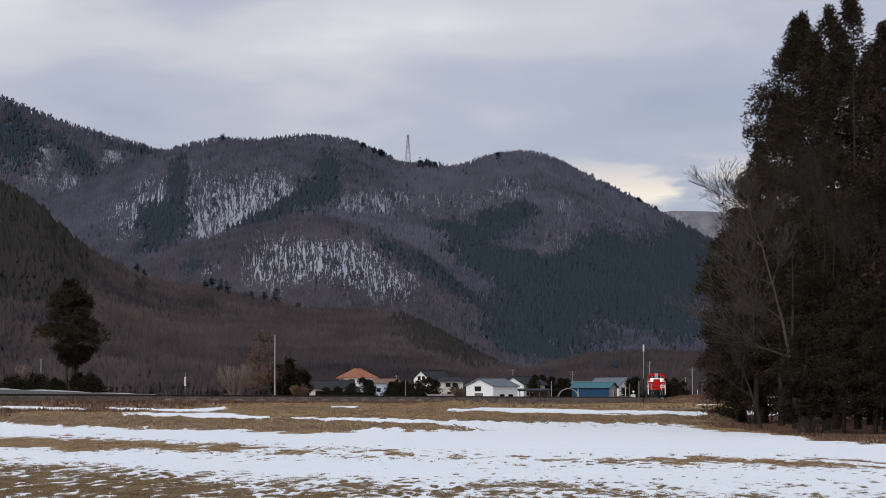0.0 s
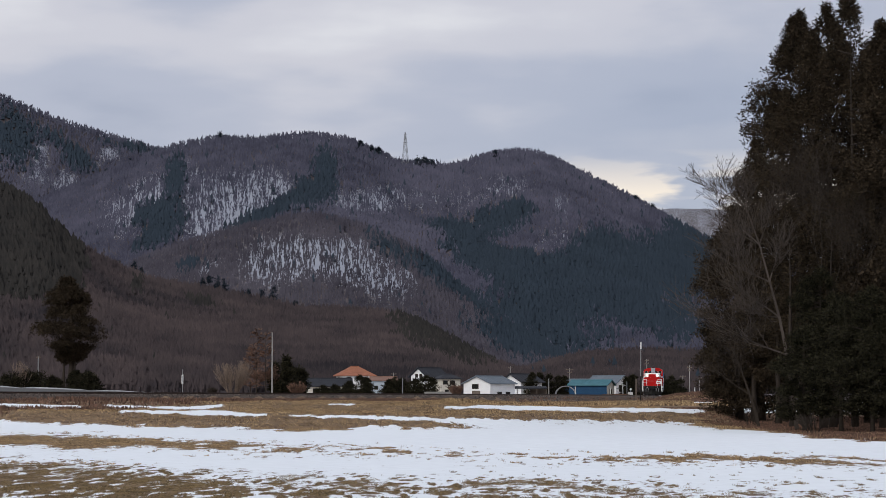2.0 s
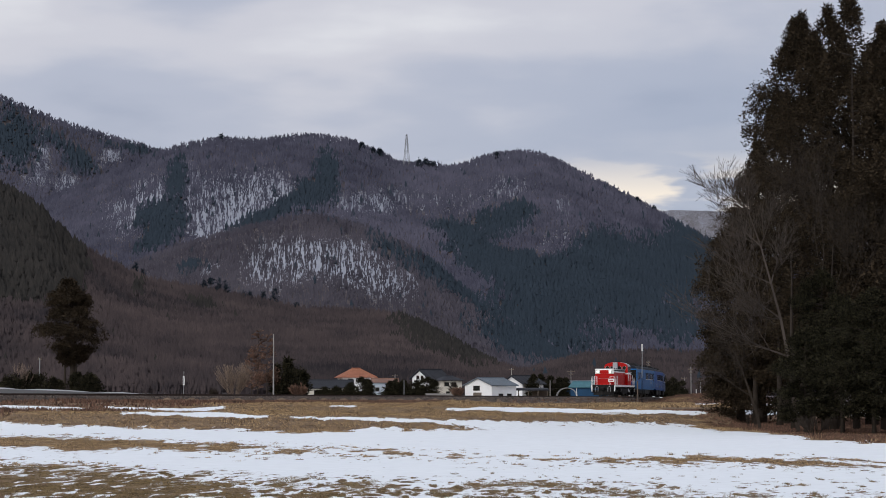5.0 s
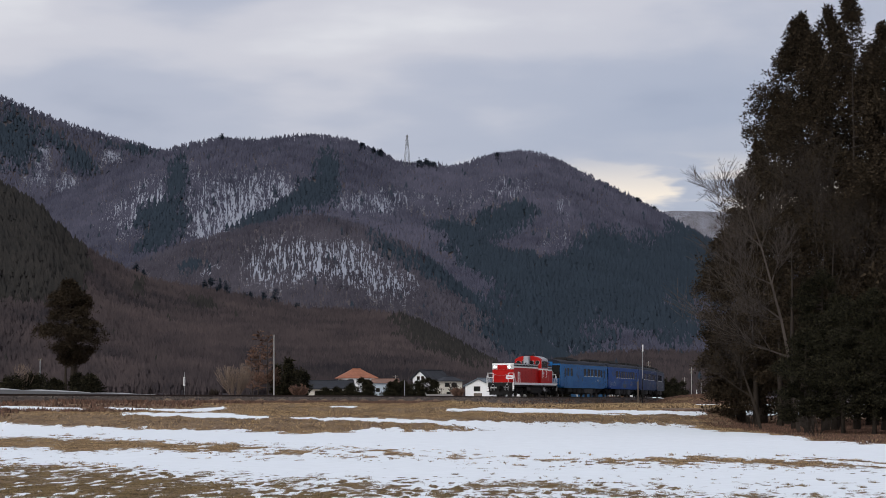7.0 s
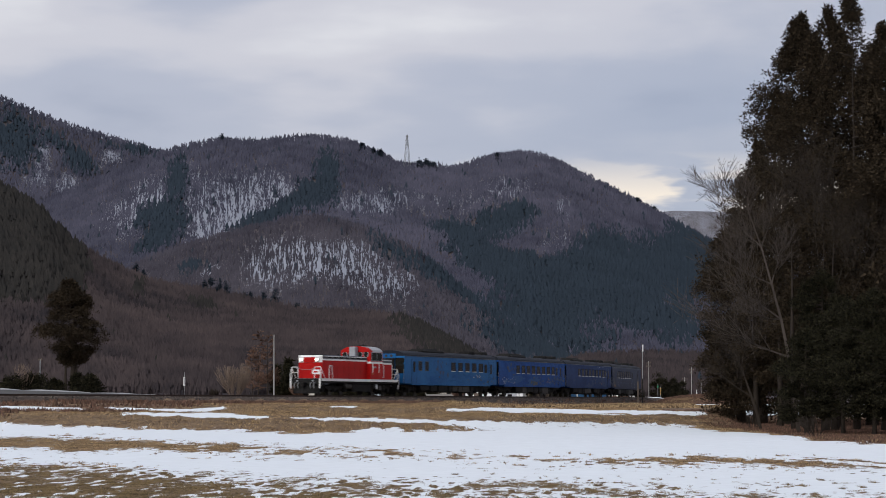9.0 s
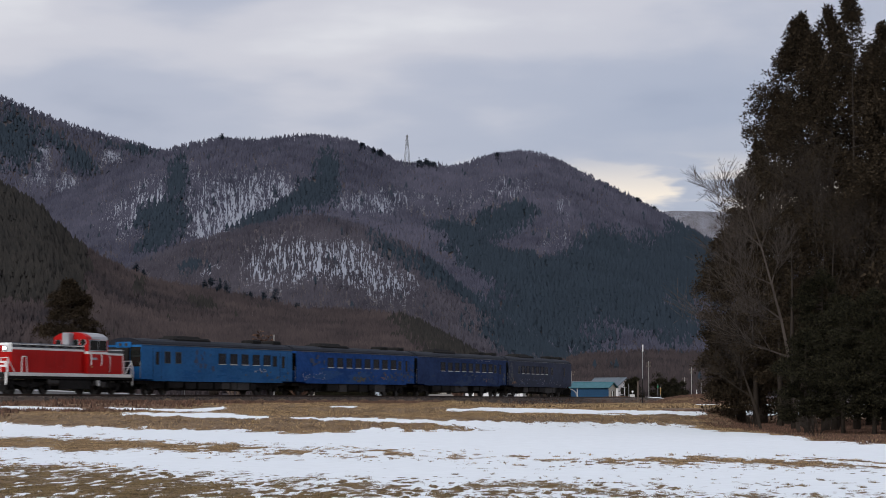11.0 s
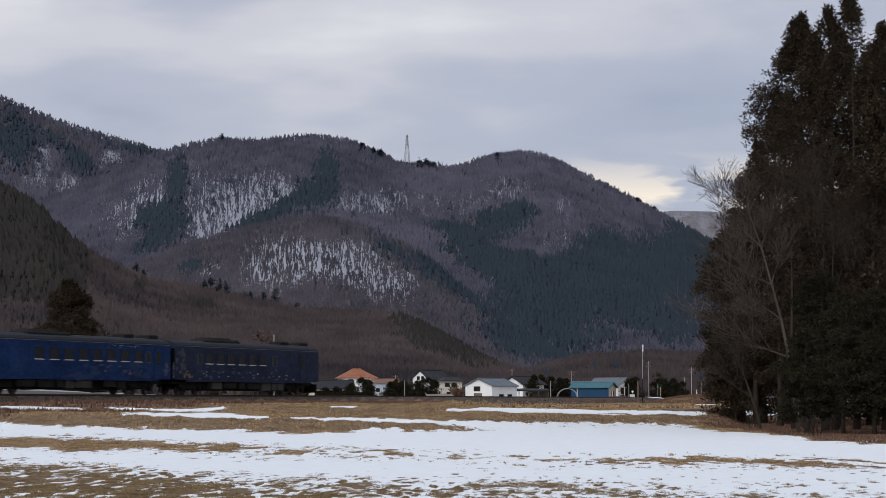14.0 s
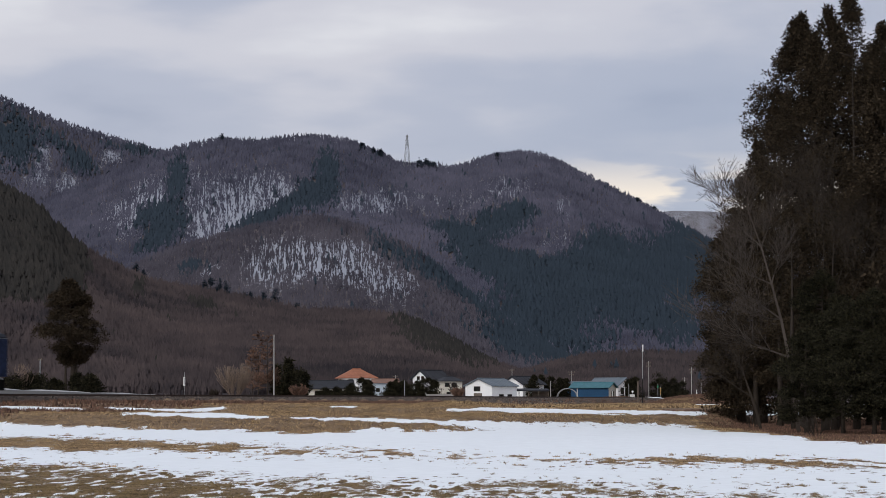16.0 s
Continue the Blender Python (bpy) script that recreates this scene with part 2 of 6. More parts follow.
MAT = dict(
    field=covered_ground("field_ground", "snow", (0.15, 0.094, 0.053), (0.35, 0.24, 0.140), (0.85, 0.895, 0.93), 1.1, 9, 4.5, stretch=(1, 0.35, 1), wild=2.0),
    # snow among the trees is coloured far darker than field snow, for their shade
    hill=covered_ground("forest_floor_shaded_snow", "snow", (0.10, 0.085, 0.088), (0.14, 0.115, 0.115), (0.33, 0.35, 0.40), 0.02, 0.4, 0.45, 0.3),
    grass=material("dry_grass", (0.082, 0.047, 0.026), 0.9, vary=0.3, scale=0.8, fine=3.2, bump=0, island=True, iw=0.28, lo=0.38, hi=0.64, tint=(0.54, 0.38, 0.205)),
    grass_green=material("winter_grass", (0.062, 0.046, 0.020), 0.9, vary=0.3, scale=1.4, fine=7, bump=0, island=True, iw=0.3, lo=0.36, hi=0.64, tint=(0.30, 0.215, 0.105)),
    weed=material("russet_weeds", (0.050, 0.028, 0.021), 0.9, vary=0.3, scale=0.8, fine=5, bump=0, island=True, iw=0.35, tint=(0.22, 0.125, 0.085)),
    ballast=material("ballast_stone", (0.046, 0.034, 0.027), 0.95, vary=0.5, scale=1.5, fine=14, bump=1.0, bump_dist=0.05, tint=(0.115, 0.086, 0.068)),
    ballast_loose=material("loose_ballast_stone", (0.040, 0.034, 0.030), 0.95, vary=0.4, scale=1.5, fine=14, bump=0, island=True, iw=0.7, tint=(0.17, 0.14, 0.12)),
    rail=material("rail_steel", (0.07, 0.045, 0.035), 0.6, 0.6, vary=0.4, scale=3, fine=40),
    sleeper=material("sleeper_concrete", (0.2, 0.18, 0.16), 0.9, vary=0.3, scale=2),
    road=material("worn_asphalt", (0.055, 0.054, 0.051), 0.9, vary=0.2, scale=0.3, fine=20, tint=(0.095, 0.093, 0.089)),
    needles=material("cedar_needles", (0.020, 0.016, 0.011), 0.9, vary=0.5, scale=0.5, fine=5, bump=0, island=True, iw=0.3, tint=(0.058, 0.042, 0.026), spec=0.08),
    # distant needles pushed to blue, air haze mixed into their colour
    needles_hazed=material("hazed_conifer_needles", (0.026, 0.037, 0.050), 0.9, vary=0.2, scale=0.03, fine=0.3, bump=0, island=True, iw=0.10, spec=0.1),
    needles_green=material("evergreen_shrub_leaves", (0.013, 0.013, 0.008), 0.9, vary=0.5, scale=0.5, fine=5, bump=0, island=True, tint=(0.038, 0.034, 0.019), spec=0.08),
    bark=material("grey_bark", (0.040, 0.032, 0.026), 0.95, vary=0.4, scale=1.5, fine=12, bump=0.8, spec=0.1),
    twig=material("bare_twigs", (0.040, 0.032, 0.026), 0.95, vary=0.35, scale=0.5, fine=4, bump=0, island=True, spec=0.1),
    # brighter copy of the bare twigs, for limbs that catch the light
    twig_lit=material("lit_grey_brown_twigs", (0.062, 0.050, 0.042), 0.95, vary=0.35, scale=0.5, fine=4, bump=0, island=True, spec=0.1),
    twig_pale=material("pale_twigs", (0.17, 0.125, 0.095), 0.95, vary=0.3, scale=0.5, fine=4, bump=0, island=True),
    # far and middle woods: the blue of distance haze is put into the base colour
    bare_far_hazed=material("hazed_wood_far", (0.057, 0.059, 0.086), 0.95, scale=0.011, fine=0.05, bump=0, island=True, iw=0.10, lo=0.36, hi=0.64, tint=(0.092, 0.090, 0.122), spec=0.1),
    bare_mid_hazed=material("hazed_wood_mid", (0.050, 0.047, 0.061), 0.95, scale=0.014, fine=0.06, bump=0, island=True, iw=0.10, lo=0.36, hi=0.64, tint=(0.082, 0.075, 0.091), spec=0.1),
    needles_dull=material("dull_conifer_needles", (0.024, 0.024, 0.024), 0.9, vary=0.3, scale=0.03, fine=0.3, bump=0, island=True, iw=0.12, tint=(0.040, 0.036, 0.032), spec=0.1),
    # larch wood: blue of the dark tone raised slightly for haze
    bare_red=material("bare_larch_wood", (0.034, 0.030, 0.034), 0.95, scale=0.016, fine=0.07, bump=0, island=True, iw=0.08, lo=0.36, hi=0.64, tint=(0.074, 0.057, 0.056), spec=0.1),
    loco_red=material("loco_red_paint", (0.42, 0.009, 0.008), 0.45, vary=0.14, scale=0.7, fine=9, bump=0.05, spec=0.12),
    loco_white=material("loco_white_paint", (0.76, 0.76, 0.74), 0.5, vary=0.12, scale=1, fine=12, bump=0.05, spec=0.2),
    hood_grey=material("hood_dark_grey", (0.085, 0.09, 0.10), 0.6, vary=0.2, scale=1, fine=10, bump=0.05, spec=0.25),
    loco_grey=material("loco_roof_grey", (0.22, 0.23, 0.25), 0.6, vary=0.2, scale=1, fine=10, bump=0.05),
    silver=material("silver_metal", (0.36, 0.37, 0.39), 0.5, 0.2, vary=0.15, scale=2, fine=15),
    black=material("sooty_running_gear", (0.010, 0.010, 0.010), 0.8, vary=0.5, scale=2, fine=10, tint=(0.026, 0.024, 0.023), spec=0.15),
    gear=material("dusty_underframe_box", (0.055, 0.052, 0.05), 0.85, vary=0.35, scale=1.5, fine=10, spec=0.2),
    gutter=material("gutter_grey", (0.10, 0.11, 0.13), 0.6, vary=0.4, scale=0.6, fine=4),
    wheel=material("wheel_steel", (0.06, 0.055, 0.05), 0.5, 0.6, vary=0.3, scale=3),
    glass=material("dark_window_glass", (0.015, 0.016, 0.014), 0.08, vary=0.2, scale=1, bump=0, spec=0.5),
    glass_warm=material("tinted_window_glass", (0.013, 0.017, 0.024), 0.12, vary=0.3, scale=0.8, bump=0, spec=0.4),
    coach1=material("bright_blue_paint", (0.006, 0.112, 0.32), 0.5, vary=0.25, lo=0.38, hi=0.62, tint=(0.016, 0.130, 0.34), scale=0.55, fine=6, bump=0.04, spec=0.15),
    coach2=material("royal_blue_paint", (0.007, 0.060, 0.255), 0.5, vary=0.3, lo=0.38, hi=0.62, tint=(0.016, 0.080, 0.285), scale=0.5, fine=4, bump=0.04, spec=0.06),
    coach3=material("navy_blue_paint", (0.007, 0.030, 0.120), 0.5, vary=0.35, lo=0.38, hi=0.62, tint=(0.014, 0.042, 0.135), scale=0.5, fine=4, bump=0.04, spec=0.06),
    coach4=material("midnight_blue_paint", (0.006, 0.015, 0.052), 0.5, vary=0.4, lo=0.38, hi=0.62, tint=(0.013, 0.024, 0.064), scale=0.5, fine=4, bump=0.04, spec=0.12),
    coach_roof=material("coach_roof_grey", (0.019, 0.022, 0.030), 0.8, vary=0.3, scale=0.6, fine=8, spec=0.15),
    smear=material("ochre_livery", (0.075, 0.070, 0.050), 0.6, vary=0.5, scale=1.2, fine=5, bump=0),
    gold=material("dull_gold_livery", (0.060, 0.066, 0.070), 0.6, vary=0.5, scale=2, fine=5, bump=0),
    rust_art=material("brown_livery", (0.028, 0.050, 0.11), 0.6, vary=0.4, scale=2, fine=5, bump=0),
    white_art=material("white_livery", (0.40, 0.41, 0.43), 0.6, vary=0.4, scale=2, fine=5, bump=0),
    orange_art=material("orange_livery", (0.30, 0.15, 0.06), 0.6, vary=0.4, scale=2, fine=5, bump=0),
    plaster=material("white_plaster", (0.74, 0.74, 0.73), 0.9, vary=0.08, scale=0.6, fine=8, bump=0.1),
    cream=material("cream_plaster", (0.55, 0.52, 0.45), 0.9, vary=0.1, scale=0.6, fine=8),
    pale_blue=material("pale_blue_cladding", (0.36, 0.41, 0.46), 0.8, vary=0.1, scale=0.6, fine=8),
    orange_tile=material("orange_roof_tile", (0.29, 0.120, 0.072), 0.85, vary=0.3, scale=1, fine=5, spec=0.2),
    dark_roof=material("dark_roof_sheet", (0.030, 0.032, 0.038), 0.8, vary=0.3, scale=0.7, fine=6, spec=0.2),
    steel_roof=material("grey_steel_roof", (0.13, 0.155, 0.18), 0.7, vary=0.2, scale=0.7, fine=6, spec=0.2),
    brown_roof=material("rusty_brown_roof", (0.20, 0.115, 0.085), 0.8, vary=0.25, scale=0.7, fine=6),
    blue_wall=material("blue_sheet_wall", (0.016, 0.055, 0.115), 0.8, vary=0.2, scale=0.7, fine=5, spec=0.2),
    teal_roof=material("teal_sheet_roof", (0.060, 0.155, 0.185), 0.7, vary=0.2, scale=0.7, fine=5, spec=0.2),
    timber=material("weathered_timber", (0.12, 0.095, 0.075), 0.9, vary=0.3, scale=1.5, fine=10),
    concrete=material("weathered_concrete", (0.26, 0.25, 0.235), 0.9, vary=0.2, scale=0.8, fine=10),
    pole_white=material("white_pole_paint", (0.62, 0.62, 0.61), 0.6, vary=0.15, scale=2),
    galvanised=material("galvanised_steel", (0.24, 0.245, 0.25), 0.6, 0.2, vary=0.2, scale=2),
    yellow=material("signal_yellow", (0.55, 0.34, 0.03), 0.6, vary=0.1),
    green=material("signal_green", (0.04, 0.32, 0.16), 0.6, vary=0.1),
    snow=material("old_snow", (0.80, 0.83, 0.88), 0.9, vary=0.05, scale=2, fine=12),
    old_verge=material("dirty_snow", (0.42, 0.42, 0.42), 0.9, vary=0.25, scale=1, fine=6),
    sill=material("bright_sill_strip", (0.62, 0.62, 0.60), 0.5, vary=0.1, scale=2),
    shade1=material("bright_blue_shade", (0.006, 0.088, 0.26), 0.5, vary=0.2, scale=0.8, fine=5, bump=0, spec=0.12),
    shade2=material("royal_blue_shade", (0.012, 0.070, 0.215), 0.5, vary=0.25, scale=0.8, fine=5, bump=0, spec=0.12),
    shade3=material("navy_blue_shade", (0.014, 0.036, 0.10), 0.5, vary=0.25, scale=0.8, fine=5, bump=0, spec=0.12),
    lamp=glow("headlamp_glow", (1.0, 0.88, 0.68), 14.0),
)


# ---- builders ----
def mesh_np(name, verts, faces, mat, smooth=False):
    """Mesh from arrays: verts (n, 3), faces (m, 3) or (m, 4)."""
    verts, faces = np.asarray(verts, np.float32), np.asarray(faces, np.int32)
    me = bpy.data.meshes.new(name)
    k = faces.shape[1]
    me.vertices.add(len(verts))
    me.vertices.foreach_set("co", verts.ravel())
    me.loops.add(faces.size)
    me.loops.foreach_set("vertex_index", faces.ravel())
    me.polygons.add(len(faces))
    me.polygons.foreach_set("loop_start", np.arange(0, faces.size, k, dtype=np.int32))
    me.polygons.foreach_set("use_smooth", np.full(len(faces), smooth))
    me.update(calc_edges=True)
    me.materials.append(mat)
    return me


class Shape:
    """Collects solids into one mesh."""

    def __init__(self):
        self.v, self.f = [], []

    def add(self, verts, faces):
        o = len(self.v)
        self.v += [tuple(p) for p in verts]
        self.f += [tuple(i + o for i in f) for f in faces]
        return self

    def box(self, x0, x1, y0, y1, z0, z1, c=0.0):
        """Box; c chamfers its four upright edges and its top rim."""
        if c <= 0:
            vs = [(x, y, z) for z in (z0, z1) for x, y in ((x0, y0), (x1, y0), (x1, y1), (x0, y1))]
            return self.add(vs, [(3, 2, 1, 0), (4, 5, 6, 7)] + [(i, (i + 1) % 4, (i + 1) % 4 + 4, i + 4) for i in range(4)])

        def ring(z, k, d):
            X0, X1, Y0, Y1 = x0 + d, x1 - d, y0 + d, y1 - d
            return [(X0 + k, Y0, z), (X1 - k, Y0, z), (X1, Y0 + k, z), (X1, Y1 - k, z), (X1 - k, Y1, z), (X0 + k, Y1, z), (X0, Y1 - k, z), (X0, Y0 + k, z)]
        return self.rings([ring(z0, c, 0), ring(z1 - c, c, 0), ring(z1, c, c * 0.8)])

    def rings(self, rings, closed=True):
        n = len(rings[0])
        vs = [p for r in rings for p in r]
        fs = [(k * n + i, k * n + (i + 1) % n, (k + 1) * n + (i + 1) % n, (k + 1) * n + i) for k in range(len(rings) - 1) for i in range(n)]
        if closed:
            fs += [tuple(range(n - 1, -1, -1)), tuple((len(rings) - 1) * n + i for i in range(n))]
        return self.add(vs, fs)

    def along_x(self, profile, x0, x1):
        """Profile of (y, z) points drawn out along x."""
        return self.rings([[(x0, y, z) for y, z in profile], [(x1, y, z) for y, z in profile]])

    def rod(self, a, b, r0, r1=None, n=6):
        a, b = Vector(a), Vector(b)
        r1 = r0 if r1 is None else r1
        q = (b - a).to_track_quat("Z", "Y")
        ring = [Vector((math.cos(2 * math.pi * i / n), math.sin(2 * math.pi * i / n), 0)) for i in range(n)]
        return self.rings([[a + q @ (p * r0) for p in ring], [b + q @ (p * r1) for p in ring]])

    def pipe(self, pts, r, n=5):
        for a, b in zip(pts, pts[1:]):
            self.rod(a, b, r, n=n)
        return self

    def mesh(self, name, mat, smooth=False):
        me = bpy.data.meshes.new(name)
        me.from_pydata(self.v, [], self.f)
        me.materials.append(mat)
        bm = bmesh.new()
        bm.from_mesh(me)
        bmesh.ops.recalc_face_normals(bm, faces=bm.faces)
        for f in bm.faces:
            f.smooth = smooth
        bm.to_mesh(me)
        bm.free()
        return me


def part(name, shape, mat, parent, label="", smooth=False):
    me = shape if isinstance(shape, bpy.types.Mesh) else shape.mesh(name, mat, smooth)
    ob = new(name, me)
    ob.parent = parent
    if label:
        tagged(ob, label)
    return ob


def thing(name, m, label, category, group="", kind=""):
    ob = new(name)
    ob.empty_display_size = 0.3
    ob.matrix_world = m
    return tagged(ob, label, category, group, kind)


# ---- the line of the railway ----
RAIL_Z = 2.126
PX, PY, PTH, PSC, PR, PL, PAT = -10.864, 155.858, 0.4634, -5.475, 350.0, 35.69, 0.367
ds = 0.5
S_LINE = np.arange(-420, 420 + ds, ds)


def bend(u):
    d = np.clip(u - PSC, 0, None)
    h = np.where(d < PL, d * d / (2 * PL), PL / 2 + (d - PL)) / PR
    return PTH - PAT * np.tanh((h / PAT) ** 4) ** 0.25


_a = bend(S_LINE)
_dx, _dy = np.sin(_a) * ds, np.cos(_a) * ds
LINE_X, LINE_Y = np.cumsum(_dx) - _dx, np.cumsum(_dy) - _dy
_i0 = int(np.argmin(abs(S_LINE)))
LINE_X, LINE_Y = LINE_X - LINE_X[_i0] + PX, LINE_Y - LINE_Y[_i0] + PY


def on_line(s):
    """Centre of the track, s metres back from the mark."""
    return float(np.interp(s, S_LINE, LINE_X)), float(np.interp(s, S_LINE, LINE_Y))


def line_offset(s, off):
    """Point beside the track; off > 0 on the side away from the lens."""
    x, y = on_line(s)
    a = float(np.interp(s, S_LINE, _a))
    return x - math.cos(a) * off, y + math.sin(a) * off


def line_dist(X, Y):
    """Signed distance from the track: positive on the far side."""
    sx, sy, sa = LINE_X[::6], LINE_Y[::6], _a[::6]
    out = np.empty(len(X))
    for i in range(0, len(X), 20000):
        x, y = X[i:i + 20000, None], Y[i:i + 20000, None]
        k = np.argmin((x - sx) ** 2 + (y - sy) ** 2, axis=1)
        x, y = x[:, 0], y[:, 0]
        side = -(x - sx[k]) * np.cos(sa[k]) + (y - sy[k]) * np.sin(sa[k])
        far = np.hypot(x - sx[k], y - sy[k])
        out[i:i + 20000] = np.where(far > abs(side) + 3, np.sign(side) * far, side)
    return out


# ---- noise on arrays ----
def hash2(i, j, seed):
    h = (i.astype(np.int64) * 374761393 + j.astype(np.int64) * 668265263 + seed * 982451653) & 0x7FFFFFFF
    h = ((h ^ (h >> 13)) * 1274126177) & 0x7FFFFFFF
    return ((h ^ (h >> 16)) & 0xFFFF) / 65535.0


def vnoise(x, y, seed=0):
    i, j = np.floor(x), np.floor(y)
    fx, fy = x - i, y - j
    fx, fy = fx * fx * (3 - 2 * fx), fy * fy * (3 - 2 * fy)
    i, j = i.astype(np.int64), j.astype(np.int64)
    a, b, c, d = hash2(i, j, seed), hash2(i + 1, j, seed), hash2(i, j + 1, seed), hash2(i + 1, j + 1, seed)
    return (a * (1 - fx) + b * fx) * (1 - fy) + (c * (1 - fx) + d * fx) * fy


def fbm(x, y, seed=0, octaves=4):
    t, amp, tot = 0, 1, 0
    for k in range(octaves):
        t = t + amp * vnoise(x * 2 ** k, y * 2 ** k, seed + k)
        tot += amp
        amp *= 0.5
    return t / tot


def sstep(lo, hi, x):
    t = np.clip((x - lo) / (hi - lo), 0, 1)
    return t * t * (3 - 2 * t)


# ---- ground ----
def bank_foot(X, Y):
    return 96.5 + 1.1 * np.clip(X + 1, 0, 14) + 3.0 * sstep(-12, -24, X) + 2.6 * (fbm(X / 5, Y / 60, 5) - 0.5) + 3 * np.clip(X - 16, 0, 8)


def ground_height(X, Y, d):
    """Field, two low terraces, the railway bank and the ground behind it; d is the distance from the track."""
    left = np.clip(-X - 6, 0, 40)
    z = 0.004 * (np.clip(Y, -60, 130) - 30) + 0.010 * left * np.clip((Y - 50) / 50, 0, 1.2)
    z = z + 0.10 * (fbm(X / 7, Y / 9, 11, 3) - 0.5) + 0.05 * (fbm(X / 1.3, Y / 1.3, 13, 3) - 0.5) * np.clip(1.5 - Y / 150, 0, 1)
    foot = bank_foot(X, Y)
    z = z + (0.62 + 0.18 * (fbm(X / 9, Y / 40, 17) - 0.5)) * sstep(0, 6, Y - foot)
    hump = sstep(6, -2, X - 0.02 * (Y - 110)) * (0.8 + 0.5 * (fbm(X / 6, Y / 10, 19) - 0.5))
    z = z + 0.48 * hump * sstep(114, 123, Y + 2.5 * (fbm(X / 5, Y / 20, 21) - 0.5))
    z = z + 0.0028 * np.clip(Y - 112, 0, 80)
    z = z + 0.10 * (fbm(X / 1.1, Y / 1.6, 23, 3) - 0.5) * sstep(0, 4, Y - foot)
    # behind the track the valley floor lies level with the rails and climbs slowly
    back = 1.88 + 0.0030 * np.clip(d, 0, 400) + 0.15 * (fbm(X / 12, Y / 12, 29) - 0.5)
    z = np.where(d > 0, np.maximum(back, np.minimum(z, 1.7)), np.minimum(z, 1.75))
    # rise of the road at the level crossing
    z = z + 1.15 * np.exp(-((X - 34) / 8.5) ** 2 - ((Y - 262) / 22) ** 2) * (0.8 + 0.4 * fbm(X / 4, Y / 8, 31))
    bed = 1.93 - np.clip(abs(d) - 1.75, 0, None) / 1.5
    cut = sstep(4.5, 2.0, abs(d))
    return np.maximum(z * (1 - cut) + np.minimum(z, 1.9) * cut, bed)


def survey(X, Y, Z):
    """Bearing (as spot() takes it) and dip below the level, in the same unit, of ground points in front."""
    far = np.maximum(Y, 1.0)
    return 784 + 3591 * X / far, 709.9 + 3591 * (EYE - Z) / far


def edge_line(p, *knots):
    k = np.array(knots, float)
    return np.interp(p, k[:, 0], k[:, 1])


def band(p, q, top, bottom, soft=1.0):
    """1 inside a strip between two edge lines."""
    return sstep(-soft, soft, q - top) * sstep(-soft, soft, bottom - q)


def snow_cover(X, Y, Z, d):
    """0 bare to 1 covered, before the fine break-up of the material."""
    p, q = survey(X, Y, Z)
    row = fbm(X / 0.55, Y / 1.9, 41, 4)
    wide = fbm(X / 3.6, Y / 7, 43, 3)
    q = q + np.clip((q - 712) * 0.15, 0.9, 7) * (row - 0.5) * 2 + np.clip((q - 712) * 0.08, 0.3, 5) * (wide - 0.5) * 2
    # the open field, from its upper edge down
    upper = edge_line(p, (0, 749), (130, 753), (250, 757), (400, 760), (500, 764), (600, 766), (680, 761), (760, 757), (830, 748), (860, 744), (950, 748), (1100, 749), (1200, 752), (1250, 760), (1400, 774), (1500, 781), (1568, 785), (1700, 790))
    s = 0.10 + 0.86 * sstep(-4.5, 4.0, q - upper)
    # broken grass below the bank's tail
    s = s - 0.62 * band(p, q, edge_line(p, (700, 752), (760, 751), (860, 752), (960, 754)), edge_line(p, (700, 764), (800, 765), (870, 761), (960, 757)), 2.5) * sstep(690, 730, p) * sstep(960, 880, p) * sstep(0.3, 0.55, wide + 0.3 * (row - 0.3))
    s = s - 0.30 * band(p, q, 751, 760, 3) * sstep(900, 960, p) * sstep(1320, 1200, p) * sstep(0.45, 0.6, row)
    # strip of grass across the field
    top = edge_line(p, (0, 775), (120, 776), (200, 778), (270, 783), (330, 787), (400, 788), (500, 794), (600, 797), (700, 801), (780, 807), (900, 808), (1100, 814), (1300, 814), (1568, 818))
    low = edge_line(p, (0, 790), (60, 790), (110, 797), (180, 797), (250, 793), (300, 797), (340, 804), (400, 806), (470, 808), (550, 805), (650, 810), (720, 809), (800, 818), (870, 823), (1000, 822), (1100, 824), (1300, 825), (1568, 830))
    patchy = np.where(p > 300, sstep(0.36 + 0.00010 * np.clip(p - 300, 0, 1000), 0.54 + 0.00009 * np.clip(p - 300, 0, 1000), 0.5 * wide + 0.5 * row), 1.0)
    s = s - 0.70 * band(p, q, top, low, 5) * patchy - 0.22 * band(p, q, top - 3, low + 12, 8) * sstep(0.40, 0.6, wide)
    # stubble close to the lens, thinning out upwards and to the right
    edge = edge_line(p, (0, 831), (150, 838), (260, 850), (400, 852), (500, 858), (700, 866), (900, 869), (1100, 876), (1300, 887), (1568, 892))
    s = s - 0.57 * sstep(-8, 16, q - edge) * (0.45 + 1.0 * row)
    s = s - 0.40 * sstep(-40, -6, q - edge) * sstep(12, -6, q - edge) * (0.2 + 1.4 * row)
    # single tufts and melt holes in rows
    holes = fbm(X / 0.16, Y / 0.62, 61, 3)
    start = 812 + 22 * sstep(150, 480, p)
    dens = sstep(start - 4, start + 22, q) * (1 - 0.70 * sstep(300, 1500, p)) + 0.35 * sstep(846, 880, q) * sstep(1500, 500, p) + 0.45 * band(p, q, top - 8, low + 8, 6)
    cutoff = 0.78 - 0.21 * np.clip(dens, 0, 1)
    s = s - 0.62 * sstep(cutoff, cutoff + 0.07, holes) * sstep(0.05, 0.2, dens)
